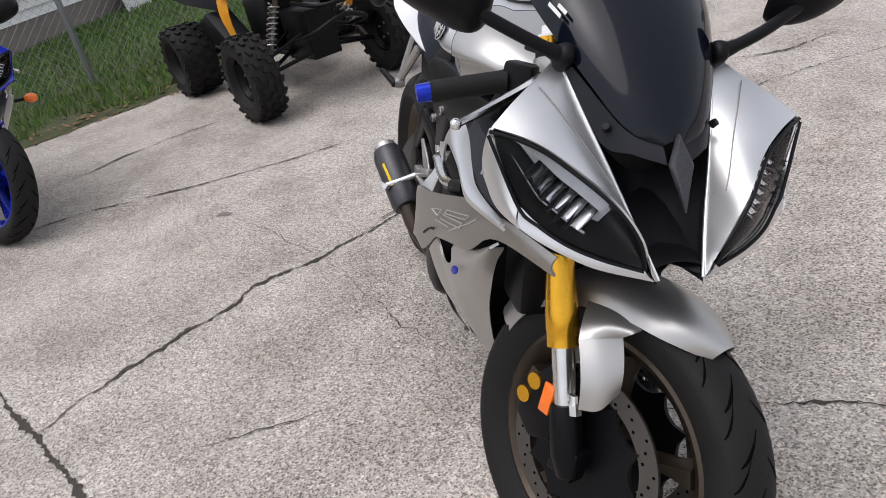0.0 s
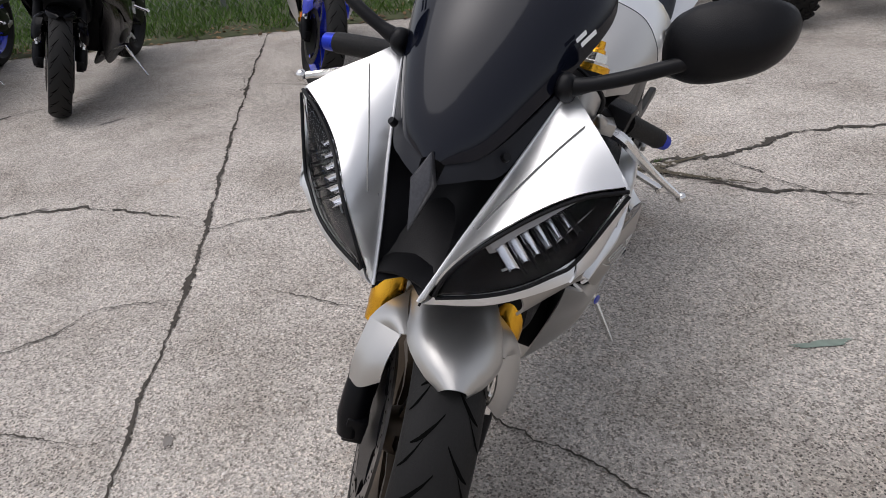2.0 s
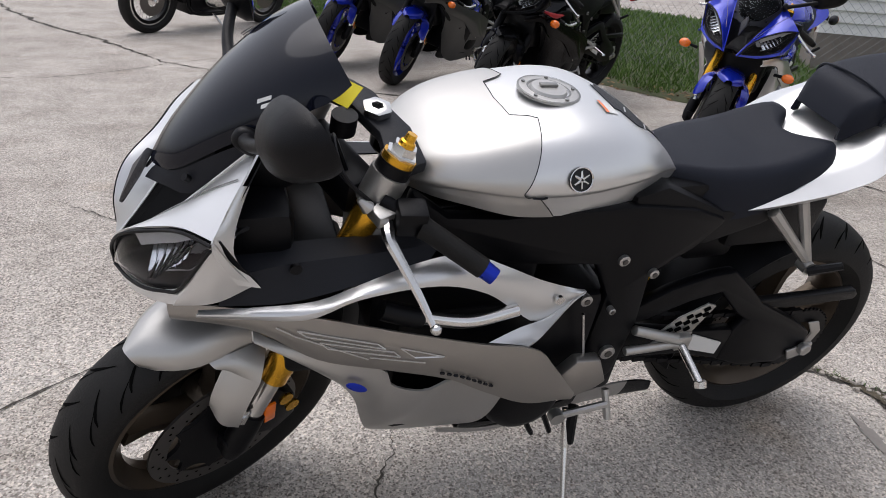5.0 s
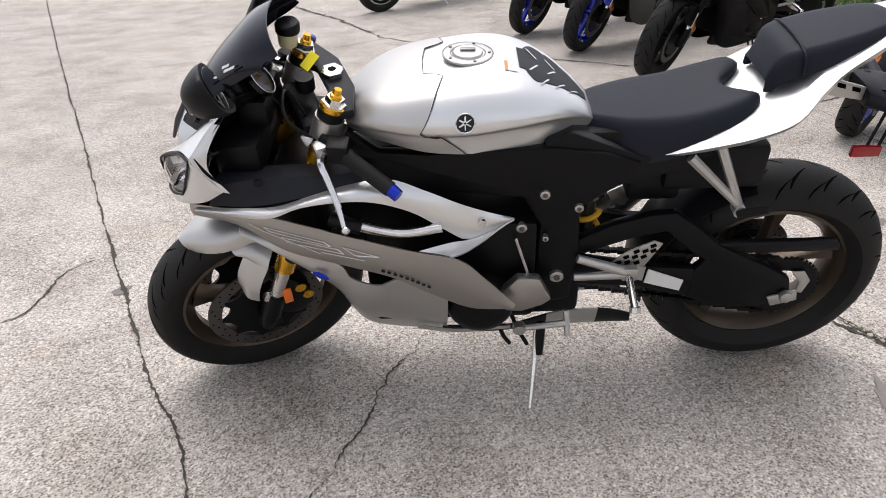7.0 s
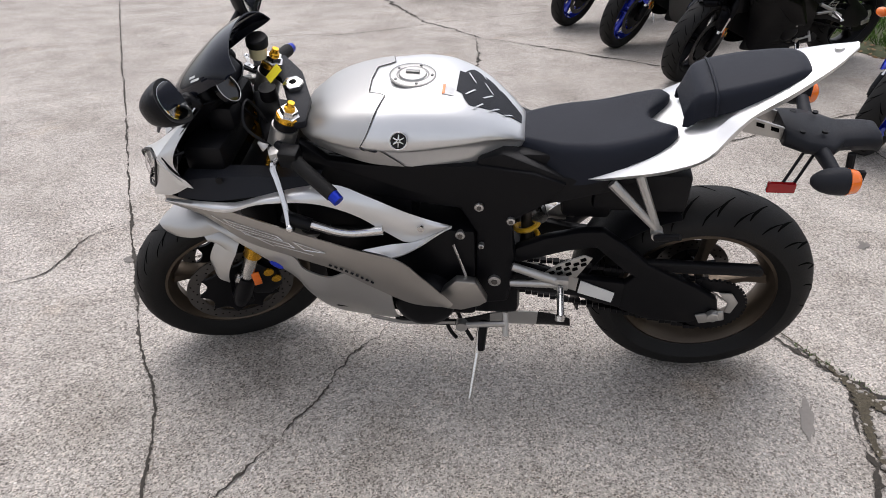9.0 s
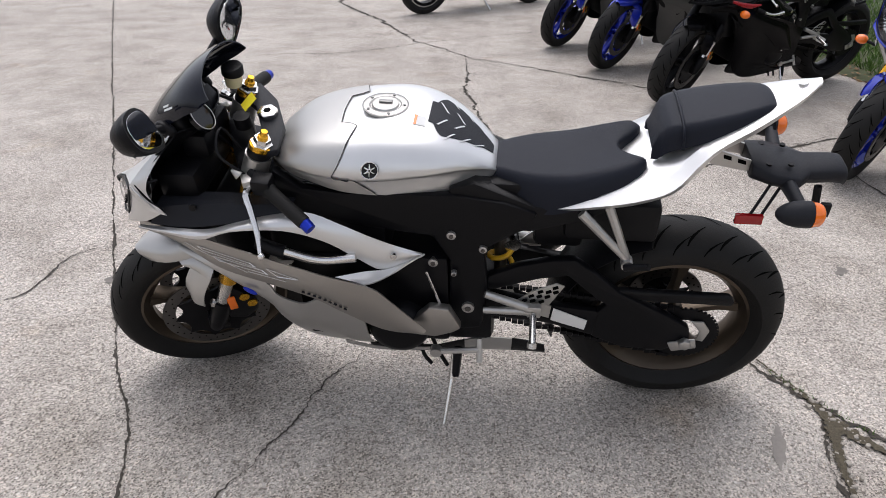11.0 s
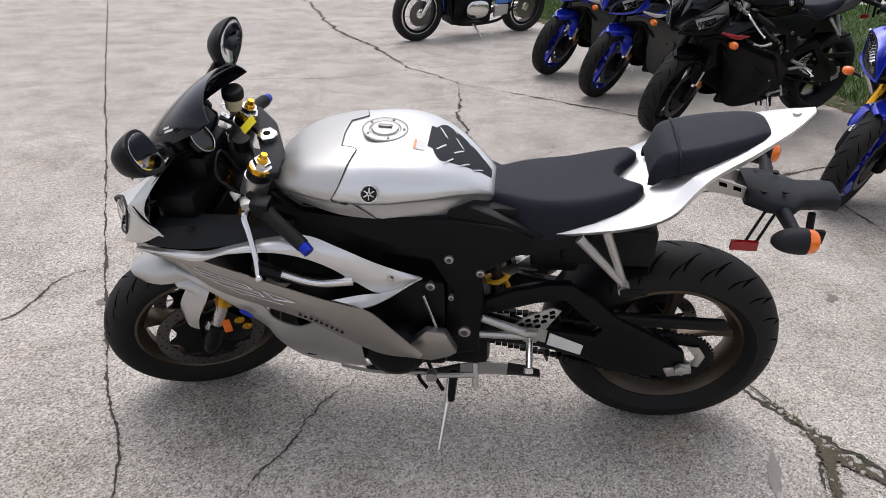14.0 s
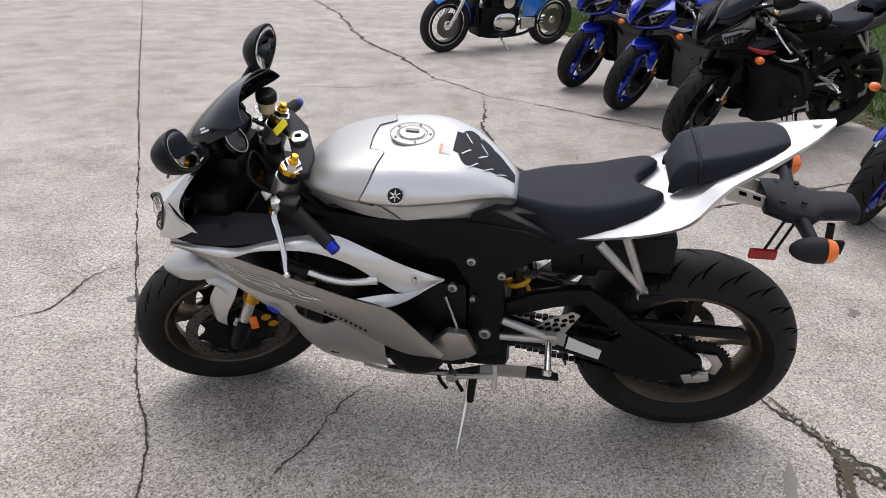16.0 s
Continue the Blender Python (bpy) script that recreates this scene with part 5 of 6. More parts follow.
for ring in ((0, 12), (12, 60), (60, 1500)):
    a, b = ring
    if a == 0:
        g.add([(-b, -b, 0), (b, -b, 0), (b, b, 0), (-b, b, 0)], [(0, 1, 2, 3)])
    else:
        g.add([(-b, -b, 0), (b, -b, 0), (b, b, 0), (-b, b, 0), (-a, -a, 0), (a, -a, 0), (a, a, 0), (-a, a, 0)], [(0, 1, 5, 4), (1, 2, 6, 5), (2, 3, 7, 6), (3, 0, 4, 7)])
ground = new("ground", to_mesh("ground", g))
ground.data.materials.append(CONCRETE)
tagged(ground, "weathered exposed-aggregate concrete yard with cracks and stains", "ground", kind="structure")


# ---- cracks and joints in the concrete ----
def crack_mesh(line, width, seed, z=0.0035, wander=1.0):
    rnd = random.Random(seed)
    pts = [Vector((x, y, 0)) for x, y in line]
    total = sum((b - a).length for a, b in zip(pts, pts[1:]))
    n = max(8, int(total / 0.011))
    path, left, right, drift = spline(pts, n), [], [], 0.0
    for i, p in enumerate(path):
        d = (path[min(i + 1, n - 1)] - path[max(i - 1, 0)]).normalized()
        side = Vector((-d.y, d.x, 0))
        drift = drift * 0.90 + rnd.uniform(-0.0052, 0.0052) * wander
        w = width * (0.34 + 0.75 * noise.noise(p * 7.0 + Vector((seed, 0, 0))) + 0.65 * rnd.random() ** 2) * min(1, 0.25 + 3 * min(i, n - 1 - i) / n)
        w = max(0.0012, w)
        q = p + side * drift + Vector((0, 0, z))
        left.append(q + side * w * rnd.uniform(0.3, 0.7))
        right.append(q - side * w * rnd.uniform(0.3, 0.7))
    return grid([left, right])


CRACKS = (
    ("slab_joint", 0.016, 0.5, ((-7.89, 13.59), (-3.51, 4.88), (-2.31, 2.53), (-1.43, 0.80), (-0.99, -0.05), (-0.73, -0.53), (-0.39, -1.72), (0.63, -3.91))),
    ("slab_joint", 0.024, 0.7, ((3.93, 3.46), (1.83, 2.22), (0.53, 1.41), (-0.04, 1.07), (-0.62, 0.75), (-1.24, 0.37))),
    ("crack", 0.010, 1.0, ((-1.41, 0.78), (-1.54, 0.64), (-1.55, 0.44), (-1.59, 0.29), (-2.07, -0.06))),
    ("crack", 0.055, 2.4, ((-4.24, 13.18), (-3.62, 12.07), (-2.79, 10.28), (-1.94, 7.91), (-1.34, 6.77), (-1.11, 6.41), (-0.90, 5.90), (-0.59, 5.32), (-0.35, 4.97), (-0.03, 4.53))),
    ("crack", 0.030, 1.8, ((-0.06, 4.55), (-0.01, 4.04), (0.01, 3.58), (0.07, 3.16), (0.19, 2.53), (0.42, 2.10), (0.47, 1.66), (0.52, 1.42))),
    ("crack", 0.026, 1.5, ((-0.06, 4.55), (0.15, 4.50), (0.51, 4.23), (1.11, 3.83), (1.82, 3.34))),
    ("crack", 0.042, 1.7, ((1.06, 0.19), (1.12, 0.11), (1.21, -0.01), (1.28, -0.12), (1.40, -0.27), (1.44, -0.44), (1.68, -0.65), (1.82, -0.83), (1.96, -1.18))),
    ("crack", 0.030, 1.5, ((1.26, -0.09), (1.23, -0.24), (1.19, -0.45), (1.16, -0.70), (1.20, -1.03))),
    ("crack", 0.008, 1.3, ((-0.14, 0.14), (-0.19, 0.03), (-0.25, -0.09), (-0.29, -0.19), (-0.32, -0.33), (-0.37, -0.45), (-0.44, -0.60), (-0.52, -0.73), (-0.78, -1.17))),
    ("crack", 0.006, 1.0, ((1.92, 2.32), (2.14, 2.45), (2.40, 2.60))),
    ("slab_joint", 0.015, 0.6, ((2.19, 2.30), (2.20, 1.84), (2.23, 1.51), (2.17, 1.01), (2.15, 0.55), (2.18, 0.15), (2.24, -0.19))),
    ("crack", 0.024, 1.5, ((0.41, 1.33), (0.60, 1.10), (0.79, 0.78), (0.92, 0.61), (0.98, 0.36), (1.09, 0.16))),
    ("crack", 0.004, 1.2, ((0.97, 0.36), (1.12, 0.45), (1.65, 0.74))),
    ("crack", 0.004, 1.6, ((0.97, 0.36), (0.53, 0.25), (0.20, 0.13), (0.04, 0.15))),
    ("crack", 0.010, 1.2, ((-0.04, 1.07), (-0.08, 1.19), (-0.16, 1.32), (-0.29, 1.34), (-0.43, 1.42), (-0.79, 1.64), (-1.17, 2.01))),
    ("crack", 0.004, 1.0, ((0.11, 0.87), (0.10, 0.68), (0.07, 0.41))),
    ("crack", 0.007, 1.3, ((-0.60, 0.74), (-0.65, 0.90), (-0.67, 1.07), (-0.72, 1.35), (-0.71, 1.57))),
    ("crack", 0.008, 1.2, ((1.44, -0.44), (1.33, -0.59), (1.21, -0.76), (1.11, -0.89), (1.10, -0.98))),
    ("crack", 0.006, 1.0, ((2.20, 0.10), (2.40, -0.40), (2.46, -0.66), (2.42, -1.06), (2.15, -1.55))),
    ("crack", 0.012, 1.2, ((1.01, -1.03), (1.14, -1.27), (1.25, -1.55), (1.37, -1.89), (1.36, -2.50))),
    ("crack", 0.016, 1.5, ((1.89, -1.46), (2.16, -1.55), (2.69, -1.95), (3.21, -2.54), (3.56, -3.31))),
    ("crack", 0.014, 1.5, ((2.16, -1.55), (1.87, -1.71), (1.68, -2.06), (1.72, -2.49))),
    ("crack", 0.018, 1.0, ((2.87, 1.87), (2.91, 1.63), (3.07, 1.42), (3.17, 1.13), (3.29, 0.70))),
    ("crack", 0.005, 1.0, ((-3.33, 2.95), (-3.38, 3.40), (-3.27, 3.91))),
    ("slab_joint", 0.012, 0.7, ((-3.39, 3.93), (-1.81, 4.58), (-1.34, 4.65), (-0.82, 4.94), (-0.55, 5.18), (-0.10, 5.44), (0.47, 5.77), (1.89, 6.59))),
    ("crack", 0.012, 1.0, ((3.01, -1.43), (3.18, -2.11), (3.38, -2.78), (3.90, -3.95))),
)
for i, (name, width, wander, line) in enumerate(CRACKS):
    ob = new(name, to_mesh(name, crack_mesh(line, width, i + 3, 0.0035 + 0.0001 * i, wander)))
    ob.data.materials.append(DIRT)
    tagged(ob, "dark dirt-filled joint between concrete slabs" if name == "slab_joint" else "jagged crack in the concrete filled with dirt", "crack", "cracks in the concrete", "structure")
STAIN = material("green_smear", (0.20, 0.25, 0.21), 0.8, var=0.3, scale=40)
TAR = material("dark_oil_stain", (0.17, 0.155, 0.14), 0.8, var=0.3, scale=30)


def blotch(name, c, a, b, turn, mat, label, seed):
    rnd = random.Random(seed)
    n = 40
    pts = []
    for k in range(n):
        q = 2 * math.pi * k / n
        r = 0.75 + 0.5 * noise.noise(Vector((math.cos(q) * 1.7, math.sin(q) * 1.7, seed * 3.1))) + rnd.uniform(-0.06, 0.06)
        pts.append(Vector((c[0], c[1], 0.0028)) + Matrix.Rotation(turn, 3, "Z") @ Vector((a * r * math.cos(q), b * r * math.sin(q), 0)))
    ob = new(name, to_mesh(name, Geo().add(pts, [tuple(range(n))])))
    ob.data.materials.append(mat)
    tagged(ob, label, "stain", "", "structure")


blotch("paint_smear", (0.25, -0.78), 0.105, 0.016, radians(-64), STAIN, "faint green paint smear on the concrete", 1)
blotch("oil_stain", (-0.56, 0.66), 0.03, 0.014, radians(30), TAR, "small dark oil stain on the concrete", 2)
blotch("oil_stain", (1.68, 0.78), 0.05, 0.03, radians(60), TAR, "small dark oil stain on the concrete", 4)
blotch("oil_stain", (1.40, 2.84), 0.10, 0.02, radians(-30), TAR, "small dark oil stain on the concrete", 5)
blotch("oil_stain", (0.38, 2.21), 0.05, 0.02, radians(-60), TAR, "small dark oil stain on the concrete", 6)
blotch("oil_stain", (-1.27, 0.47), 0.05, 0.03, radians(60), TAR, "small dark oil stain on the concrete", 7)
WORN = material("worn_concrete", (0.27, 0.245, 0.22), 0.85, var=0.2, scale=60)
blotch("worn_patch", (1.08, -0.30), 0.105, 0.024, radians(76), WORN, "smooth worn grey patch on the concrete", 8)

CRACK_SOIL = material("crack_soil", (0.075, 0.062, 0.040), 0.95, var=0.9, scale=110, bump=1.0, bump_scale=260)


def dirt_bed(centre_line, widths, seed):
    """A broken-out stretch of a crack, with ragged edges."""
    rnd = random.Random(seed)
    n = 90
    left, right = [], []
    path = spline([(x, y, 0.0056 + 0.0003 * seed) for x, y in centre_line], n)
    for i, p in enumerate(path):
        d = (path[min(i + 1, n - 1)] - path[max(i - 1, 0)]).normalized()
        side = Vector((-d.y, d.x, 0))
        w = float(np.interp(i / (n - 1), [k / (len(widths) - 1) for k in range(len(widths))], widths))
        left.append(p + side * w * rnd.uniform(0.30, 0.68))
        right.append(p - side * w * rnd.uniform(0.30, 0.68))
    ob = new("crack_bed", to_mesh("crack_bed", grid([left, right])))
    ob.data.materials.append(CRACK_SOIL)
    tagged(ob, "broken-out crack filled with brown soil and rubble", "crack", "cracks in the concrete", "structure")


dirt_bed(((1.14, 0.12), (1.18, 0.04), (1.24, -0.08), (1.285, -0.20), (1.36, -0.29), (1.46, -0.39)), (0.005, 0.012, 0.022, 0.054, 0.018, 0.011), 5)
dirt_bed(((1.27, -0.17), (1.250, -0.26), (1.225, -0.36), (1.215, -0.47), (1.20, -0.60)), (0.050, 0.034, 0.022, 0.014, 0.006), 9)
RUBBLE = material("rubble_stone", (0.33, 0.30, 0.26), 0.85, var=0.3, scale=60, bump=0.5, bump_scale=300)
rnd = random.Random(23)
g = Geo()
for k in range(80):
    t = rnd.random()
    if k % 3:
        p = Vector((1.16, 0.08, 0.007)).lerp(Vector((1.33, -0.27, 0.007)), t)
    else:
        p = Vector((1.27, -0.17, 0.007)).lerp(Vector((1.215, -0.50, 0.007)), t)
    r = 0.0022 + 0.007 * rnd.random() ** 3
    turn = Matrix.Rotation(rnd.uniform(0, 6.28), 4, "Z") @ Matrix.Rotation(rnd.uniform(-0.4, 0.4), 4, "X")
    g.join(pod(p + Vector((rnd.gauss(0, 0.012), rnd.gauss(0, 0.009), 0)), (r * 2.2, r * 1.5, r * 1.1), turn, power=4.5, nu=6, nv=4))
rubble = new("crack_rubble", to_mesh("crack_rubble", g, angle=30))
rubble.data.materials.append(RUBBLE)
tagged(rubble, "loose pale stone chips lying in the wide crack", "rubble", kind="stuff")

# ---- grass verge, fence, building ----
SOIL = material("verge_soil", (0.050, 0.058, 0.022), 0.95, var=0.5, scale=6, bump=0.8, bump_scale=60)
GRASS = material("grass", (0.060, 0.115, 0.022), 0.6, var=0.35, scale=1.2)
LEAF = material("dead_leaf", (0.13, 0.075, 0.035), 0.8, var=0.5, scale=3)
at = lambda s, o, z=0.0: EDGE0 + ALONG * s + OUT * o + Vector((0, 0, z))
rise = lambda o: 0.02 + 0.16 * min(1, max(0, o) / 5.2)
rows = []
for i in range(130):
    s = -7.0 + 19.0 * i / 129
    o0 = 0.035 * noise.noise(Vector((s * 3.1, 0, 0))) + 0.02 * noise.noise(Vector((s * 11, 4, 0)))
    rows.append([at(s, o0, 0.004)] + [at(s, o0 + o, rise(o) + 0.012 * noise.noise(Vector((s * 4, o * 4, 1)))) for o in (0.05, 0.2, 0.5, 1.0, 1.6, 2.4, 3.4, 5.3)])
verge = new("verge", to_mesh("verge", grid(rows)))
verge.data.materials.append(SOIL)
tagged(verge, "earth verge under patchy grass beside the concrete", "ground", kind="structure")
rnd = random.Random(11)
g = Geo()
for k in range(90000):
    s, o = rnd.uniform(-6.8, 10.5), rnd.random() ** 1.25 * 5.1 + 0.03
    if o < 0.75 and noise.noise(Vector((s * 1.6, o * 2.0, 7))) + o * 1.6 < 0.18:
        continue
    p = at(s, o, rise(o) - 0.005)
    h, a = rnd.uniform(0.03, 0.085), rnd.uniform(0, 6.283)
    w = Vector((math.cos(a), math.sin(a), 0)) * rnd.uniform(0.0022, 0.0042) * (1 + o * 0.35)
    tip = Vector((rnd.uniform(-0.03, 0.03), rnd.uniform(-0.03, 0.03), h))
    k0 = len(g.v)
    g.v += [p - w, p + w, p + tip * 0.6 + w * 0.6, p + tip + Vector((tip.x, tip.y, 0)) * 0.5]
    g.f += [(k0, k0 + 1, k0 + 2), (k0, k0 + 2, k0 + 3)]


def raw_mesh(name, g):
    me = bpy.data.meshes.new(name)
    me.from_pydata([tuple(p) for p in g.v], [], g.f)
    return me


def varied(mat, low, high):
    n, l = mat.node_tree.nodes, mat.node_tree.links
    geo, mx = n.new("ShaderNodeNewGeometry"), n.new("ShaderNodeMix")
    mx.data_type = "RGBA"
    mx.inputs[6].default_value, mx.inputs[7].default_value = (*low, 1), (*high, 1)
    l.new(geo.outputs["Random Per Island"], mx.inputs[0])
    l.new(mx.outputs[2], n["Principled BSDF"].inputs["Base Color"])
    return mat


varied(GRASS, (0.036, 0.095, 0.009), (0.115, 0.21, 0.026))
varied(LEAF, (0.06, 0.035, 0.018), (0.24, 0.14, 0.06))
grass = new("grass", raw_mesh("grass", g))
grass.data.materials.append(GRASS)
tagged(grass, "short green lawn grass on the verge", "grass", kind="stuff")
g = Geo()
for k in range(1300):
    s, o = rnd.uniform(-6, 9), abs(rnd.gauss(0.12, 0.16)) - 0.04
    p, a, r = at(s, o, rise(o) + 0.012 if o > 0.03 else 0.008), rnd.uniform(0, 6.283), rnd.uniform(0.012, 0.034)
    u, v = Vector((math.cos(a), math.sin(a), rnd.uniform(-0.4, 0.4))) * r, Vector((-math.sin(a), math.cos(a), rnd.uniform(-0.4, 0.4))) * r * 0.55
    k0 = len(g.v)
    g.v += [p - u, p - u * 0.2 + v, p + u, p - u * 0.2 - v, p + Vector((0, 0, r * 0.25))]
    g.f += [(k0, k0 + 1, k0 + 4), (k0 + 1, k0 + 2, k0 + 4), (k0 + 2, k0 + 3, k0 + 4), (k0 + 3, k0, k0 + 4)]
leaves = new("dead_leaves", raw_mesh("dead_leaves", g))
leaves.data.materials.append(LEAF)
tagged(leaves, "scattered brown dead leaves along the verge", "leaves", kind="stuff")
g = Geo()
for k in range(80):
    t = rnd.random()
    p = Vector((1.168 + 0.194 * t, 0.049 - 0.277 * t, 0.004)) + Vector((rnd.gauss(0, 0.008), rnd.gauss(0, 0.008), 0))
    h, a = rnd.uniform(0.006, 0.022), rnd.uniform(0, 6.283)
    w = Vector((math.cos(a), math.sin(a), 0)) * 0.0016
    k0 = len(g.v)
    g.v += [p - w, p + w, p + Vector((rnd.uniform(-0.012, 0.012), rnd.uniform(-0.012, 0.012), h))]
    g.f += [(k0, k0 + 1, k0 + 2)]
weeds = new("crack_weeds", raw_mesh("crack_weeds", g))
weeds.data.materials.append(GRASS)
tagged(weeds, "small green weeds growing in the wide crack", "weeds", kind="stuff")

GALV = material("galvanised_steel", (0.22, 0.23, 0.23), 0.5, 0.6, scale=20)
fence = thing("chain_link_fence", Matrix.Identity(4), "grey galvanised chain-link fence along the verge", "fence")
FO, FH = 1.10, 1.25
for k in range(7):
    s = -5.15 + 2.5 * k
    part("post", tube([at(s, FO, 0.0), at(s, FO, FH + 0.08)], 0.026, 12).join(pod(at(s, FO, FH + 0.08), (0.06, 0.06, 0.03), nu=12, nv=6)), GALV, fence)
part("top_rail", tube([at(-5.45, FO, FH), at(9.55, FO, FH)], 0.018, 10), GALV, fence)
g = Geo()
step = 0.075
for k in range(int((15.0 + FH) / step)):
    for sgn in (-1, 1):
        s0 = -5.45 + k * step - (FH if sgn > 0 else 0)
        a, b = (s0, 0.06), (s0 + FH - 0.06, FH)
        if sgn < 0:
            a, b = (s0, FH), (s0 + FH - 0.06, 0.06)
        lo, hi = max(a[0], -5.45), min(b[0], 9.55)
        if hi - lo < 0.05:
            continue
        f = lambda s: a[1] + (b[1] - a[1]) * (s - a[0]) / (b[0] - a[0])
        g.join(tube([at(lo, FO + 0.003 * sgn, f(lo)), at(hi, FO + 0.003 * sgn, f(hi))], 0.0013, 3, False))
mesh = part("wire_mesh", g, GALV, fence)
tagged(mesh, "diamond wire mesh", kind="stuff")

SIDING = material("white_siding", (0.78, 0.775, 0.75), 0.55, var=0.06, scale=2)
BLOCK = material("foundation_block", (0.23, 0.20, 0.175), 0.9, var=0.3, scale=5, bump=0.7, bump_scale=60)
house = thing("building", Matrix.Identity(4), "long building with white lap siding on a grey block foundation", "building")
WALL0, WALL_ALONG, WALL_OUT = Vector((7.93, 3.21, 0)), Vector((-0.865, 0.502, 0)), Vector((0.502, 0.865, 0))
wall_at = lambda s, o, z=0.0: WALL0 + WALL_ALONG * s + WALL_OUT * o + Vector((0, 0, z))
def slab(s0, s1, o0, o1, z0, z1):
    v = [wall_at(s, o, z) for s in (s0, s1) for o in (o0, o1) for z in (z0, z1)]
    return Geo().add(v, [(0, 1, 3, 2), (4, 6, 7, 5), (0, 4, 5, 1), (2, 3, 7, 6), (0, 2, 6, 4), (1, 5, 7, 3)])
part("foundation", slab(-10, 2.5, 0.0, 0.4, -0.05, 0.46), BLOCK, house)
part("wall", slab(-10, 2.5, 0.03, 0.4, 0.46, 3.1), SIDING, house)
for k in range(22):
    z = 0.46 + 0.115 * k
    v = [wall_at(s, o, zz) for s in (-10, 2.5) for o, zz in ((0.03, z), (-0.012, z), (0.012, z + 0.114), (0.03, z + 0.114))]
    part("siding_board", Geo().add(v, [(0, 1, 2, 3), (4, 7, 6, 5), (0, 4, 5, 1), (1, 5, 6, 2), (2, 6, 7, 3), (3, 7, 4, 0)]), SIDING, house)
board = thing("white_board", Matrix.Identity(4), "white lattice board leaning by the building", "board")
v = [wall_at(s, -0.30 + (0.18 if z > 0.5 else 0) + dx, z) for s in (-2.3, -1.68) for dx in (0, 0.03) for z in (0.12, 1.05)]
part("panel", Geo().add(v, [(0, 1, 3, 2), (4, 6, 7, 5), (0, 4, 5, 1), (2, 3, 7, 6), (0, 2, 6, 4), (1, 5, 7, 3)]), SIDING, board, bevel=0.004)

# ---- other motorcycles ----
SMOKE_CLEAR = clear_glass("clear_screen", (0.75, 0.78, 0.8), 0.03)
sport_bike("motorcycle", parked((2.14, 1.86), 33.5), "blue and silver sport motorcycle with blue wheels and gold fork", BLUE_PAINT, SILVER, BLUE_PAINT, SMOKE_CLEAR, 1.08, 14, signals=True, low_mat=SILVER)
sport_bike("motorcycle", parked((1.49, 3.26), 29.5), "black sport motorcycle with red accents and black wheels", BLACK_PAINT, BLACK_PAINT, SATIN, SCREEN, 1.13, 20, signals=True, fork_mat=SATIN, full=BLACK_PAINT, flash=RED_PAINT)
sport_bike("motorcycle", parked((1.17, 4.29), 31.5), "blue and grey sport motorcycle with blue wheels", BLUE_PAINT, DARK_GREY_PAINT, BLUE_PAINT, SCREEN, 1.12, 20, signals=True, low_mat=BLACK, fork_mat=SATIN, full=DARK_GREY_PAINT, flash=PAPER)
sport_bike("motorcycle", parked((0.82, 5.17), 32.5), "blue and grey sport motorcycle with blue wheels", BLUE_PAINT, DARK_GREY_PAINT, BLUE_PAINT, SCREEN, 1.12, 20, signals=True, low_mat=BLACK, fork_mat=SATIN, full=DARK_GREY_PAINT, flash=PAPER)


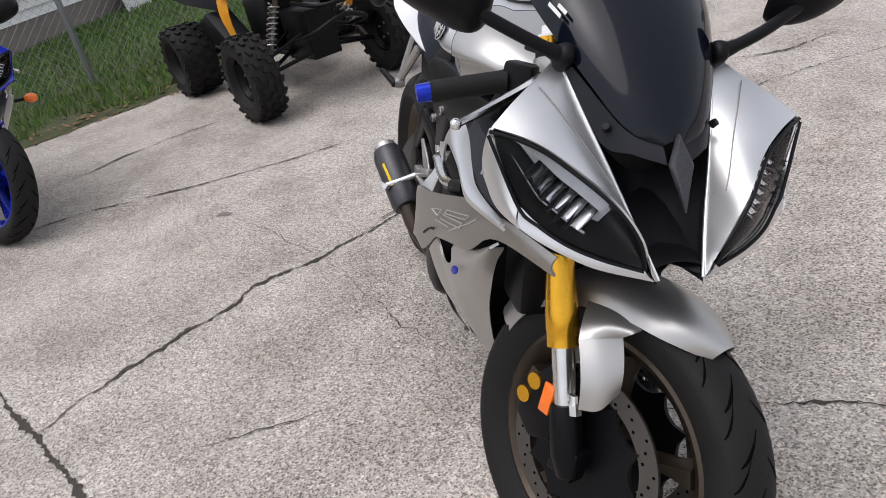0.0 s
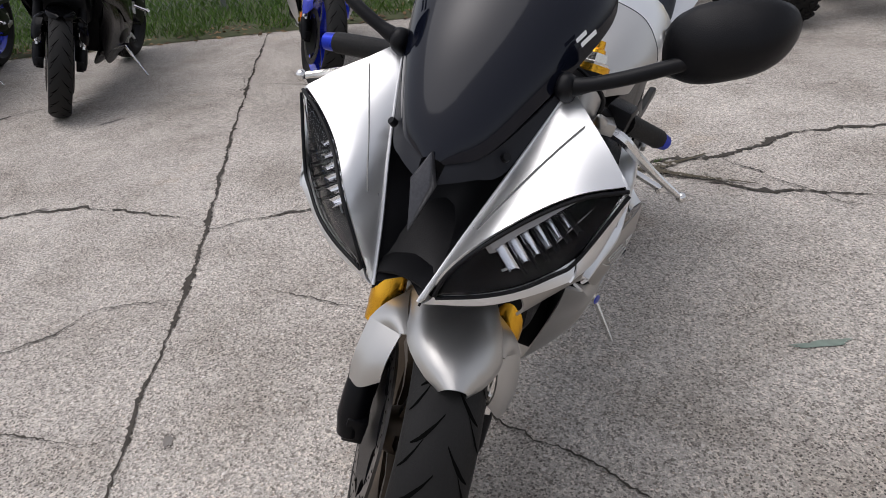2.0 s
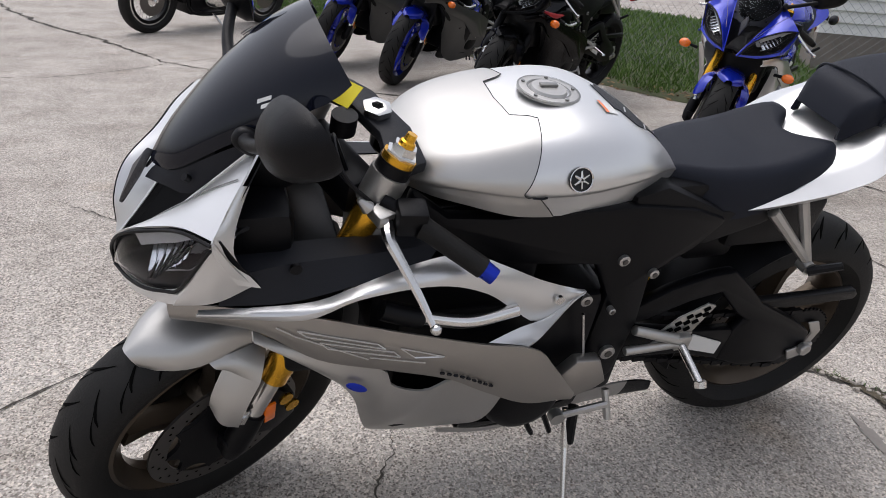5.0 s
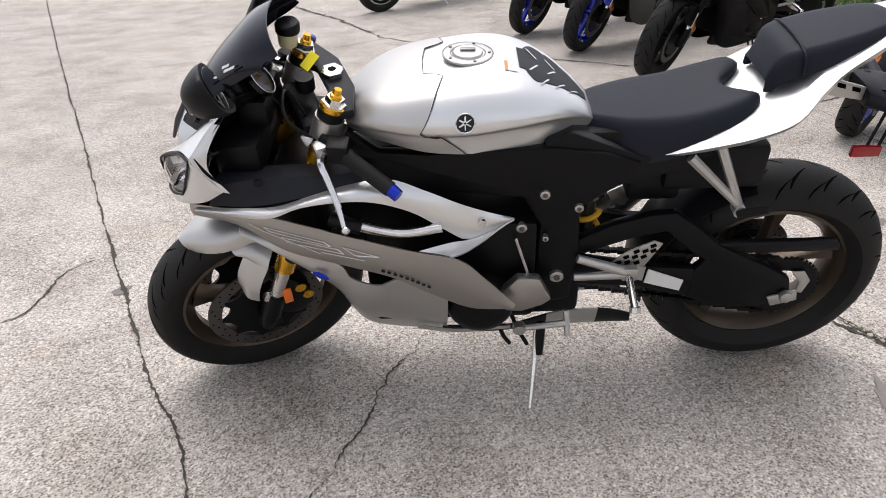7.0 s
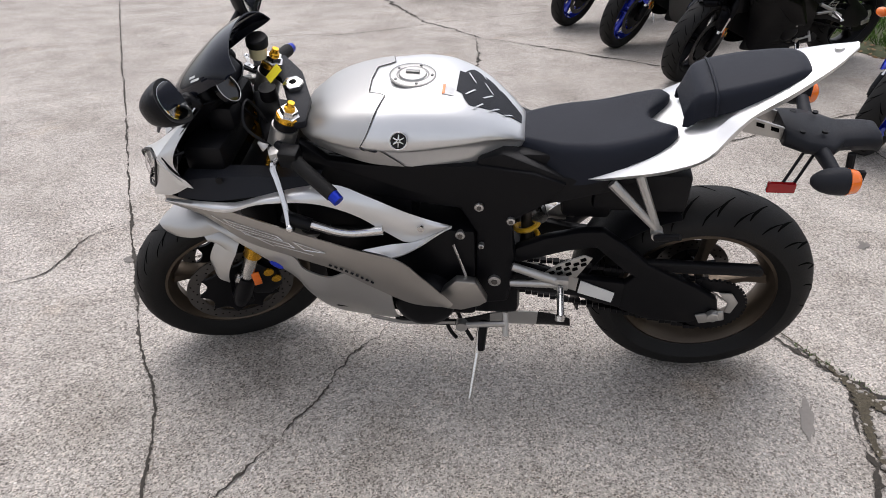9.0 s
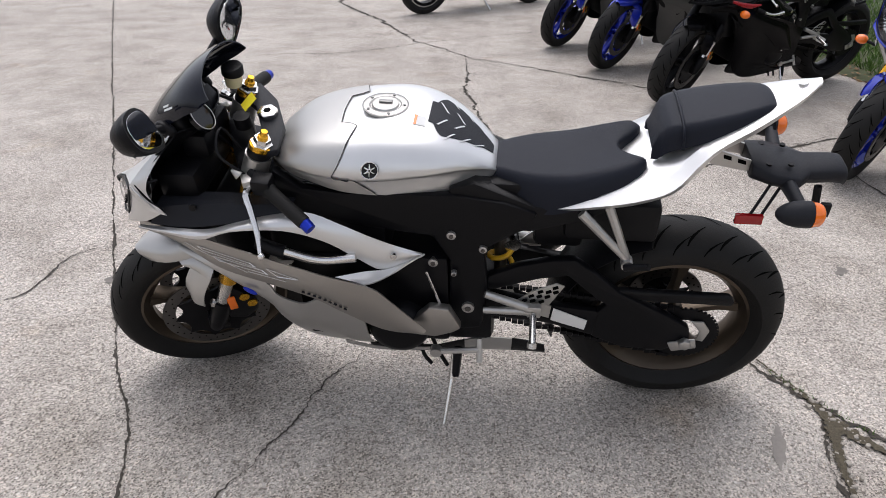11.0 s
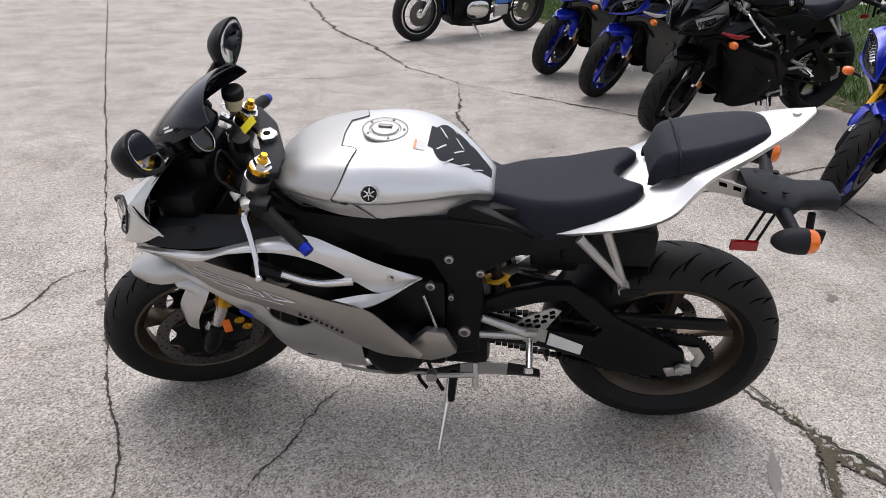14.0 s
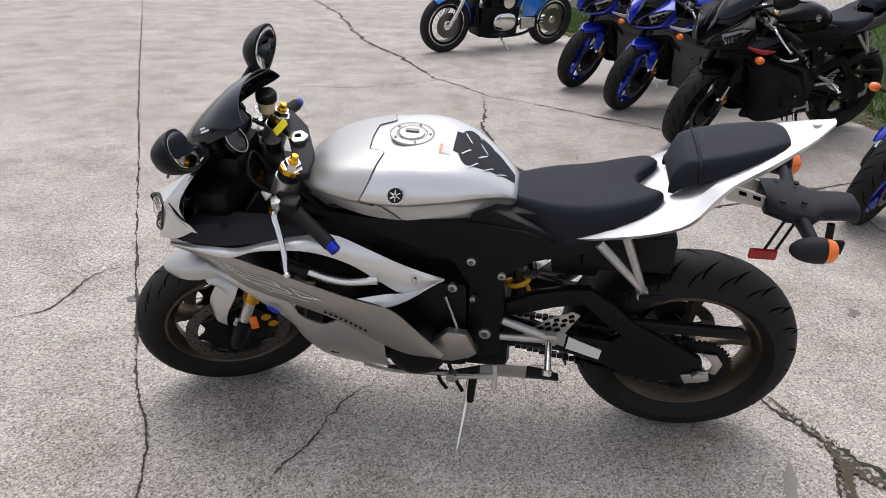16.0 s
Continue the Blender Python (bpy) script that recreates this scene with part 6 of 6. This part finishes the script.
def cruiser(m):
    root = thing("cruiser_motorcycle", m, "blue cruiser motorcycle with chrome engine covers on its side stand", "motorcycle", "parked motorcycles")
    sky = material("bright_blue_paint", (0.02, 0.16, 0.55), 0.2, coat=0.6)
    for name, x, r, w in (("front_wheel", 0.0, 0.335, 0.125), ("rear_wheel", 1.62, 0.33, 0.16)):
        c = Vector((x, 0, r))
        rim = part(name, revolve([(-w * 0.3, r - 0.085), (-w * 0.32, r - 0.10), (0, r - 0.115), (w * 0.32, r - 0.10), (w * 0.3, r - 0.085)], 48, c).join(revolve([(-0.06, 0.0), (-0.06, 0.04), (0.06, 0.04), (0.06, 0.0)], 20, c)), CHROME, root)
        part("tyre", revolve([(-w * 0.3, r - 0.086), (-w * 0.48, r - 0.06), (-w * 0.46, r - 0.02), (-w * 0.25, r - 0.003), (0, r), (w * 0.25, r - 0.003), (w * 0.46, r - 0.02), (w * 0.48, r - 0.06), (w * 0.3, r - 0.086)], 60, c), RUBBER, rim)
        g = Geo()
        for k in range(36):
            a = 2 * math.pi * k / 36
            b = a + (0.35 if k % 2 else -0.35)
            y = 0.05 if k % 4 < 2 else -0.05
            g.join(tube([c + Vector((0.038 * math.cos(b), y, 0.038 * math.sin(b))), c + Vector(((r - 0.10) * math.cos(a), 0, (r - 0.10) * math.sin(a)))], 0.0022, 5, False))
        tagged(part("wire_spokes", g, STEEL, rim), kind="stuff")
        part("brake_disc", revolve([(-0.060, 0.055), (-0.056, 0.055), (-0.056, 0.150), (-0.060, 0.150)], 40, c, True), STEEL, rim)
        part("rim_band", revolve([(-w * 0.28, r - 0.104), (-w * 0.28, r - 0.132), (w * 0.28, r - 0.132), (w * 0.28, r - 0.104)], 48, c, True), SATIN, rim)
        rows = []
        for i in range(19):
            a = radians((-35 if x == 0 else -75) + 120 * i / 18)
            rows.append([c + Vector(((r + 0.03 - 0.05 * abs(k / 3 - 1) ** 2.2) * math.sin(a), (w / 2 + 0.025) * (k / 3 - 1), (r + 0.03 - 0.05 * abs(k / 3 - 1) ** 2.2) * math.cos(a))) for k in range(7)])
        part("fender", grid(rows), sky, root, thick=0.004)
    for y in (-0.1, 0.1):
        part("fork_leg", tube([(0.0, y, 0.335), (0.10, y, 0.52), (0.30, y, 0.95)], [0.028, 0.028, 0.022], 14), CHROME, root)
    part("engine", box((0.72, 0, 0.36), (0.58, 0.26, 0.36)).join(box((0.66, 0, 0.60), (0.20, 0.22, 0.24), Matrix.Rotation(radians(-22), 4, "Y"))).join(box((0.88, 0, 0.60), (0.20, 0.22, 0.24), Matrix.Rotation(radians(22), 4, "Y"))), SATIN, root, bevel=0.03)
    for y in (-0.16, 0.16):
        part("engine_cover", pod((0.76, y, 0.37), (0.34, 0.09, 0.22), power=2.6), CHROME, root, "chrome oval engine cover")
        part("air_cleaner", tube([(0.78, y * 0.9, 0.62), (0.78, y * 1.15, 0.62)], 0.085, 24), CHROME, root)
        part("footboard", box((0.62, y * 1.5, 0.25), (0.26, 0.09, 0.02)), SATIN, root, bevel=0.006)
        part("side_cover", plate([(1.02, 0.42), (1.22, 0.42), (1.30, 0.62), (1.02, 0.66)], y * 0.9, y * 1.05), sky, root, bevel=0.01)
    part("frame_cradle", curve_tube([(0.30, -0.11, 0.80), (0.38, -0.12, 0.40), (0.50, -0.12, 0.20), (1.1, -0.12, 0.20), (1.35, -0.12, 0.35)], 0.018, 10).join(curve_tube([(0.30, 0.11, 0.80), (0.38, 0.12, 0.40), (0.50, 0.12, 0.20), (1.1, 0.12, 0.20), (1.35, 0.12, 0.35)], 0.018, 10)), SATIN, root)
    part("radiator", box((0.36, 0, 0.48), (0.05, 0.24, 0.34)), BLACK, root, bevel=0.01)
    part("fuel_tank", pod((0.66, 0, 0.86), (0.62, 0.30, 0.26), power=2.4), sky, root)
    part("seat", pod((1.22, 0, 0.72), (0.66, 0.30, 0.16), power=2.6), VINYL, root)
    part("muffler", tube([(0.70, 0.17, 0.22), (1.1, 0.19, 0.24), (1.75, 0.20, 0.28)], [0.03, 0.045, 0.048], 16), CHROME, root)
    part("headlamp", pod((0.18, 0, 0.92), (0.2, 0.2, 0.2)), CHROME, root)
    part("handlebar", curve_tube([(0.5, -0.42, 1.02), (0.36, -0.25, 1.06), (0.32, 0, 1.0), (0.36, 0.25, 1.06), (0.5, 0.42, 1.02)], 0.014, 10), CHROME, root)
    part("rear_grille_cover", plate([(1.04, 0.26), (1.24, 0.29), (1.24, 0.40), (1.02, 0.40)], -0.16, -0.13), ALLOY, root)
    part("side_stand", tube([(0.72, -0.12, 0.22), (0.80, -0.27, 0.045)], 0.013, 8), CHROME, root)


cruiser(Matrix.Translation((-0.70, 6.93, 0)) @ Matrix.Rotation(radians(38.5), 4, "Z") @ Matrix.Rotation(radians(9), 4, "X"))


# ---- quads ----
def quad_tyre(parent, name, c, r, w, knobs, rim_mat):
    c = Vector(c)
    h = w / 2
    rim = part(name, revolve([(-h * 0.5, r * 0.5), (-h * 0.55, r * 0.46), (-h * 0.2, r * 0.40), (-h * 0.2, r * 0.12), (h * 0.2, r * 0.12), (h * 0.2, r * 0.40), (h * 0.55, r * 0.46), (h * 0.5, r * 0.5)], 36, c), rim_mat, parent, "black steel wheel rim")
    part("tyre", revolve([(-h * 0.55, r * 0.5), (-h * 0.95, r * 0.62), (-h, r * 0.80), (-h * 0.85, r * 0.93), (-h * 0.4, r * 0.955), (h * 0.4, r * 0.955), (h * 0.85, r * 0.93), (h, r * 0.80), (h * 0.95, r * 0.62), (h * 0.55, r * 0.5)], 44, c), RUBBER, rim)
    g = Geo()
    for k in range(knobs):
        a = 2 * math.pi * k / knobs
        for j, y in enumerate((-0.86, -0.45, 0.0, 0.45, 0.86)):
            b = a + (math.pi / knobs if j % 2 else 0)
            tilt = Matrix.Rotation(-b + math.pi / 2, 4, "Y") @ Matrix.Rotation(0.35 * (1 if j % 2 else -1), 4, "Z")
            rr = r * (0.97 if abs(y) < 0.8 else 0.92)
            g.join(box(c + Vector((rr * math.cos(b), y * h, rr * math.sin(b))), (r * 2.9 / knobs, w * 0.13, r * 0.075), tilt))
    tagged(part("tyre_tread", g, RUBBER, rim), kind="stuff")
    g = Geo()
    for k in range(4):
        a = math.pi / 2 * k + 0.4
        for y in (-h * 0.24, h * 0.24):
            g.join(tube([c + Vector((r * 0.2 * math.cos(a), y - 0.006, r * 0.2 * math.sin(a))), c + Vector((r * 0.2 * math.cos(a), y + 0.006, r * 0.2 * math.sin(a)))], 0.009, 8))
    tagged(part("wheel_nuts", g, ALLOY, rim), kind="stuff")
    return rim


def sport_quad(m, label):
    root = thing("quad_bike", m, label, "quad bike", "yellow quads")
    for y in (-0.50, 0.50):
        quad_tyre(root, "front_wheel", (0, y, 0.265), 0.265, 0.19, 20, SATIN)
        quad_tyre(root, "rear_wheel", (1.27, y * 0.92, 0.255), 0.255, 0.27, 20, SATIN)
        s = 1 if y > 0 else -1
        part("lower_arm", tube([(0.02, s * 0.40, 0.24), (-0.06, s * 0.10, 0.30)], 0.013, 8).join(tube([(0.02, s * 0.40, 0.24), (0.22, s * 0.10, 0.30)], 0.013, 8)), SATIN, root)
        part("upper_arm", tube([(0.02, s * 0.39, 0.33), (-0.03, s * 0.12, 0.42)], 0.011, 8).join(tube([(0.02, s * 0.39, 0.33), (0.18, s * 0.12, 0.42)], 0.011, 8)), SATIN, root)
        part("shock", tube([(0.04, s * 0.36, 0.27), (0.10, s * 0.16, 0.66)], 0.018, 10), STEEL, root)
        a, b = Vector((0.055, s * 0.32, 0.36)), Vector((0.09, s * 0.19, 0.62))
        ax = (b - a).normalized()
        u = ax.orthogonal().normalized(); v = ax.cross(u)
        part("coil_spring", tube([a.lerp(b, i / 90) + (u * math.cos(i * 0.63) + v * math.sin(i * 0.63)) * 0.032 for i in range(91)], 0.0055, 6), ALLOY, root, "silver coil spring")
        part("front_fender", ribbon([(-0.30, s * 0.06, 0.72), (-0.10, s * 0.22, 0.80), (0.10, s * 0.30, 0.82), (0.36, s * 0.30, 0.78)], [(-0.30, s * 0.08, 0.66), (-0.06, s * 0.36, 0.74), (0.14, s * 0.46, 0.72), (0.40, s * 0.42, 0.68)], (0, s * 0.02, 0.03), 14, 6), YELLOW, root, "yellow plastic front fender", thick=0.005)
        part("side_shield", ribbon([(0.16, s * 0.44, 0.74), (0.30, s * 0.44, 0.72), (0.42, s * 0.42, 0.69)], [(0.24, s * 0.42, 0.44), (0.32, s * 0.42, 0.42), (0.40, s * 0.40, 0.46)], (0, s * 0.02, 0), 8, 6), ORANGE_PLASTIC, root, "orange plastic side shield", thick=0.005)
        part("rear_fender", ribbon([(0.80, s * 0.16, 0.80), (1.10, s * 0.22, 0.84), (1.45, s * 0.20, 0.90), (1.62, s * 0.10, 0.94)], [(0.78, s * 0.30, 0.58), (1.05, s * 0.44, 0.66), (1.36, s * 0.46, 0.74), (1.60, s * 0.30, 0.88)], (0, s * 0.02, 0.04), 14, 6), BLACK, root, "black plastic rear fender", thick=0.005)
        part("heel_shield", plate([(0.52, 0.36), (0.92, 0.36), (1.06, 0.50), (0.86, 0.58), (0.56, 0.40)], s * 0.20, s * 0.38), BLACK, root, bevel=0.01)
        part("headlight", pod((-0.16, s * 0.20, 0.735), (0.15, 0.13, 0.07), Matrix.Rotation(radians(-20 * s), 4, "Z"), power=2.5), CHROME_LENS, root, "angular headlight")
        part("handlebar", curve_tube([(0.30, 0, 0.96), (0.31, s * 0.15, 1.01), (0.40, s * 0.38, 1.03)], 0.012, 8), SATIN, root)
        part("grip", tube([(0.36, s * 0.29, 1.025), (0.41, s * 0.40, 1.03)], 0.018, 10), RUBBER, root)
    part("nose", ribbon([(-0.38, 0, 0.62), (-0.24, -0.10, 0.78), (0.05, -0.20, 0.90), (0.30, -0.14, 0.94)], [(-0.38, 0, 0.62), (-0.24, 0.10, 0.78), (0.05, 0.20, 0.90), (0.30, 0.14, 0.94)], (-0.02, 0, 0.05), 14, 9), YELLOW, root, "yellow plastic nose", thick=0.005)
    part("nose_graphic", ribbon([(-0.33, -0.01, 0.70), (-0.20, -0.05, 0.82), (0.0, -0.10, 0.905)], [(-0.33, 0.01, 0.70), (-0.20, 0.05, 0.82), (0.0, 0.10, 0.905)], (-0.02, 0, 0.035), 10, 6, lift=(-0.012, 0, 0.014)), WHITE, root, thick=0.002)
    part("front_bumper", curve_tube([(-0.10, -0.20, 0.40), (-0.34, -0.18, 0.46), (-0.40, 0, 0.52), (-0.34, 0.18, 0.46), (-0.10, 0.20, 0.40)], 0.015, 10, 30).join(curve_tube([(-0.10, -0.16, 0.62), (-0.33, -0.12, 0.60), (-0.40, 0, 0.60), (-0.33, 0.12, 0.60), (-0.10, 0.16, 0.62)], 0.013, 10, 30)), SATIN, root, "black tube front bumper")
    part("frame", box((0.10, 0, 0.40), (0.36, 0.20, 0.30)).join(tube([(0.2, -0.12, 0.28), (1.1, -0.12, 0.28)], 0.02, 8)).join(tube([(0.2, 0.12, 0.28), (1.1, 0.12, 0.28)], 0.02, 8)), SATIN, root, bevel=0.01)
    part("engine", box((0.56, 0, 0.46), (0.40, 0.28, 0.34)), SATIN, root, bevel=0.03)
    part("seat", pod((0.88, 0, 0.82), (0.85, 0.28, 0.16), power=2.6), VINYL, root, "black seat")
    part("tank_cover", pod((0.36, 0, 0.84), (0.44, 0.34, 0.22), power=2.4), YELLOW, root)
    part("rear_axle", tube([(1.27, -0.46, 0.255), (1.27, 0.46, 0.255)], 0.03, 12).join(tube([(0.70, 0, 0.36), (1.27, 0, 0.255)], 0.05, 10)), SATIN, root)


def quad_pose(x, y, turn):
    return Matrix.Translation((x, y, 0)) @ Matrix.Rotation(radians(turn), 4, "Z")


sport_quad(quad_pose(3.215, 0.063, 22.5), "yellow and black sport quad with knobbly tyres")
sport_quad(quad_pose(3.978, -1.141, 21.5), "yellow and black sport quad standing behind its twin")


def utility_quad(m):
    root = thing("utility_quad", m, "dark green utility quad with large black tyres", "quad bike")
    olive = material("olive_plastic", (0.035, 0.05, 0.02), 0.45)
    for y in (-0.45, 0.45):
        for x in (0, 1.3):
            quad_tyre(root, "wheel", (x, y, 0.33), 0.33, 0.24, 16, SATIN)
        part("mudguard", ribbon([(-0.42, y * 0.5, 0.70), (0.0, y * 0.5, 0.84), (0.42, y * 0.5, 0.70), (0.9, y * 0.5, 0.70), (1.3, y * 0.5, 0.84), (1.72, y * 0.5, 0.72)], [(-0.40, y * 1.25, 0.60), (0.0, y * 1.25, 0.74), (0.42, y * 1.2, 0.52), (0.9, y * 1.2, 0.52), (1.3, y * 1.25, 0.74), (1.70, y * 1.25, 0.62)], (0, 0, 0.03), 30, 6), olive, root, thick=0.006)
    part("body", box((0.65, 0, 0.50), (1.5, 0.42, 0.36)).join(pod((0.35, 0, 0.88), (0.5, 0.36, 0.3))), SATIN, root, bevel=0.03)
    part("seat", pod((0.95, 0, 0.90), (0.7, 0.36, 0.2), power=2.6), VINYL, root)
    part("front_rack", curve_tube([(0.15, -0.35, 0.98), (-0.35, -0.35, 0.94), (-0.40, 0, 0.94), (-0.35, 0.35, 0.94), (0.15, 0.35, 0.98)], 0.014, 8, 30), SATIN, root)
    part("front_bumper", curve_tube([(-0.15, -0.3, 0.40), (-0.45, -0.28, 0.50), (-0.48, 0, 0.55), (-0.45, 0.28, 0.50), (-0.15, 0.3, 0.40)], 0.018, 8, 30), SATIN, root)
    part("handlebar", curve_tube([(0.5, -0.42, 1.16), (0.38, -0.2, 1.14), (0.34, 0, 1.08), (0.38, 0.2, 1.14), (0.5, 0.42, 1.16)], 0.013, 8), SATIN, root)


utility_quad(quad_pose(4.900, -3.450, 23.5))
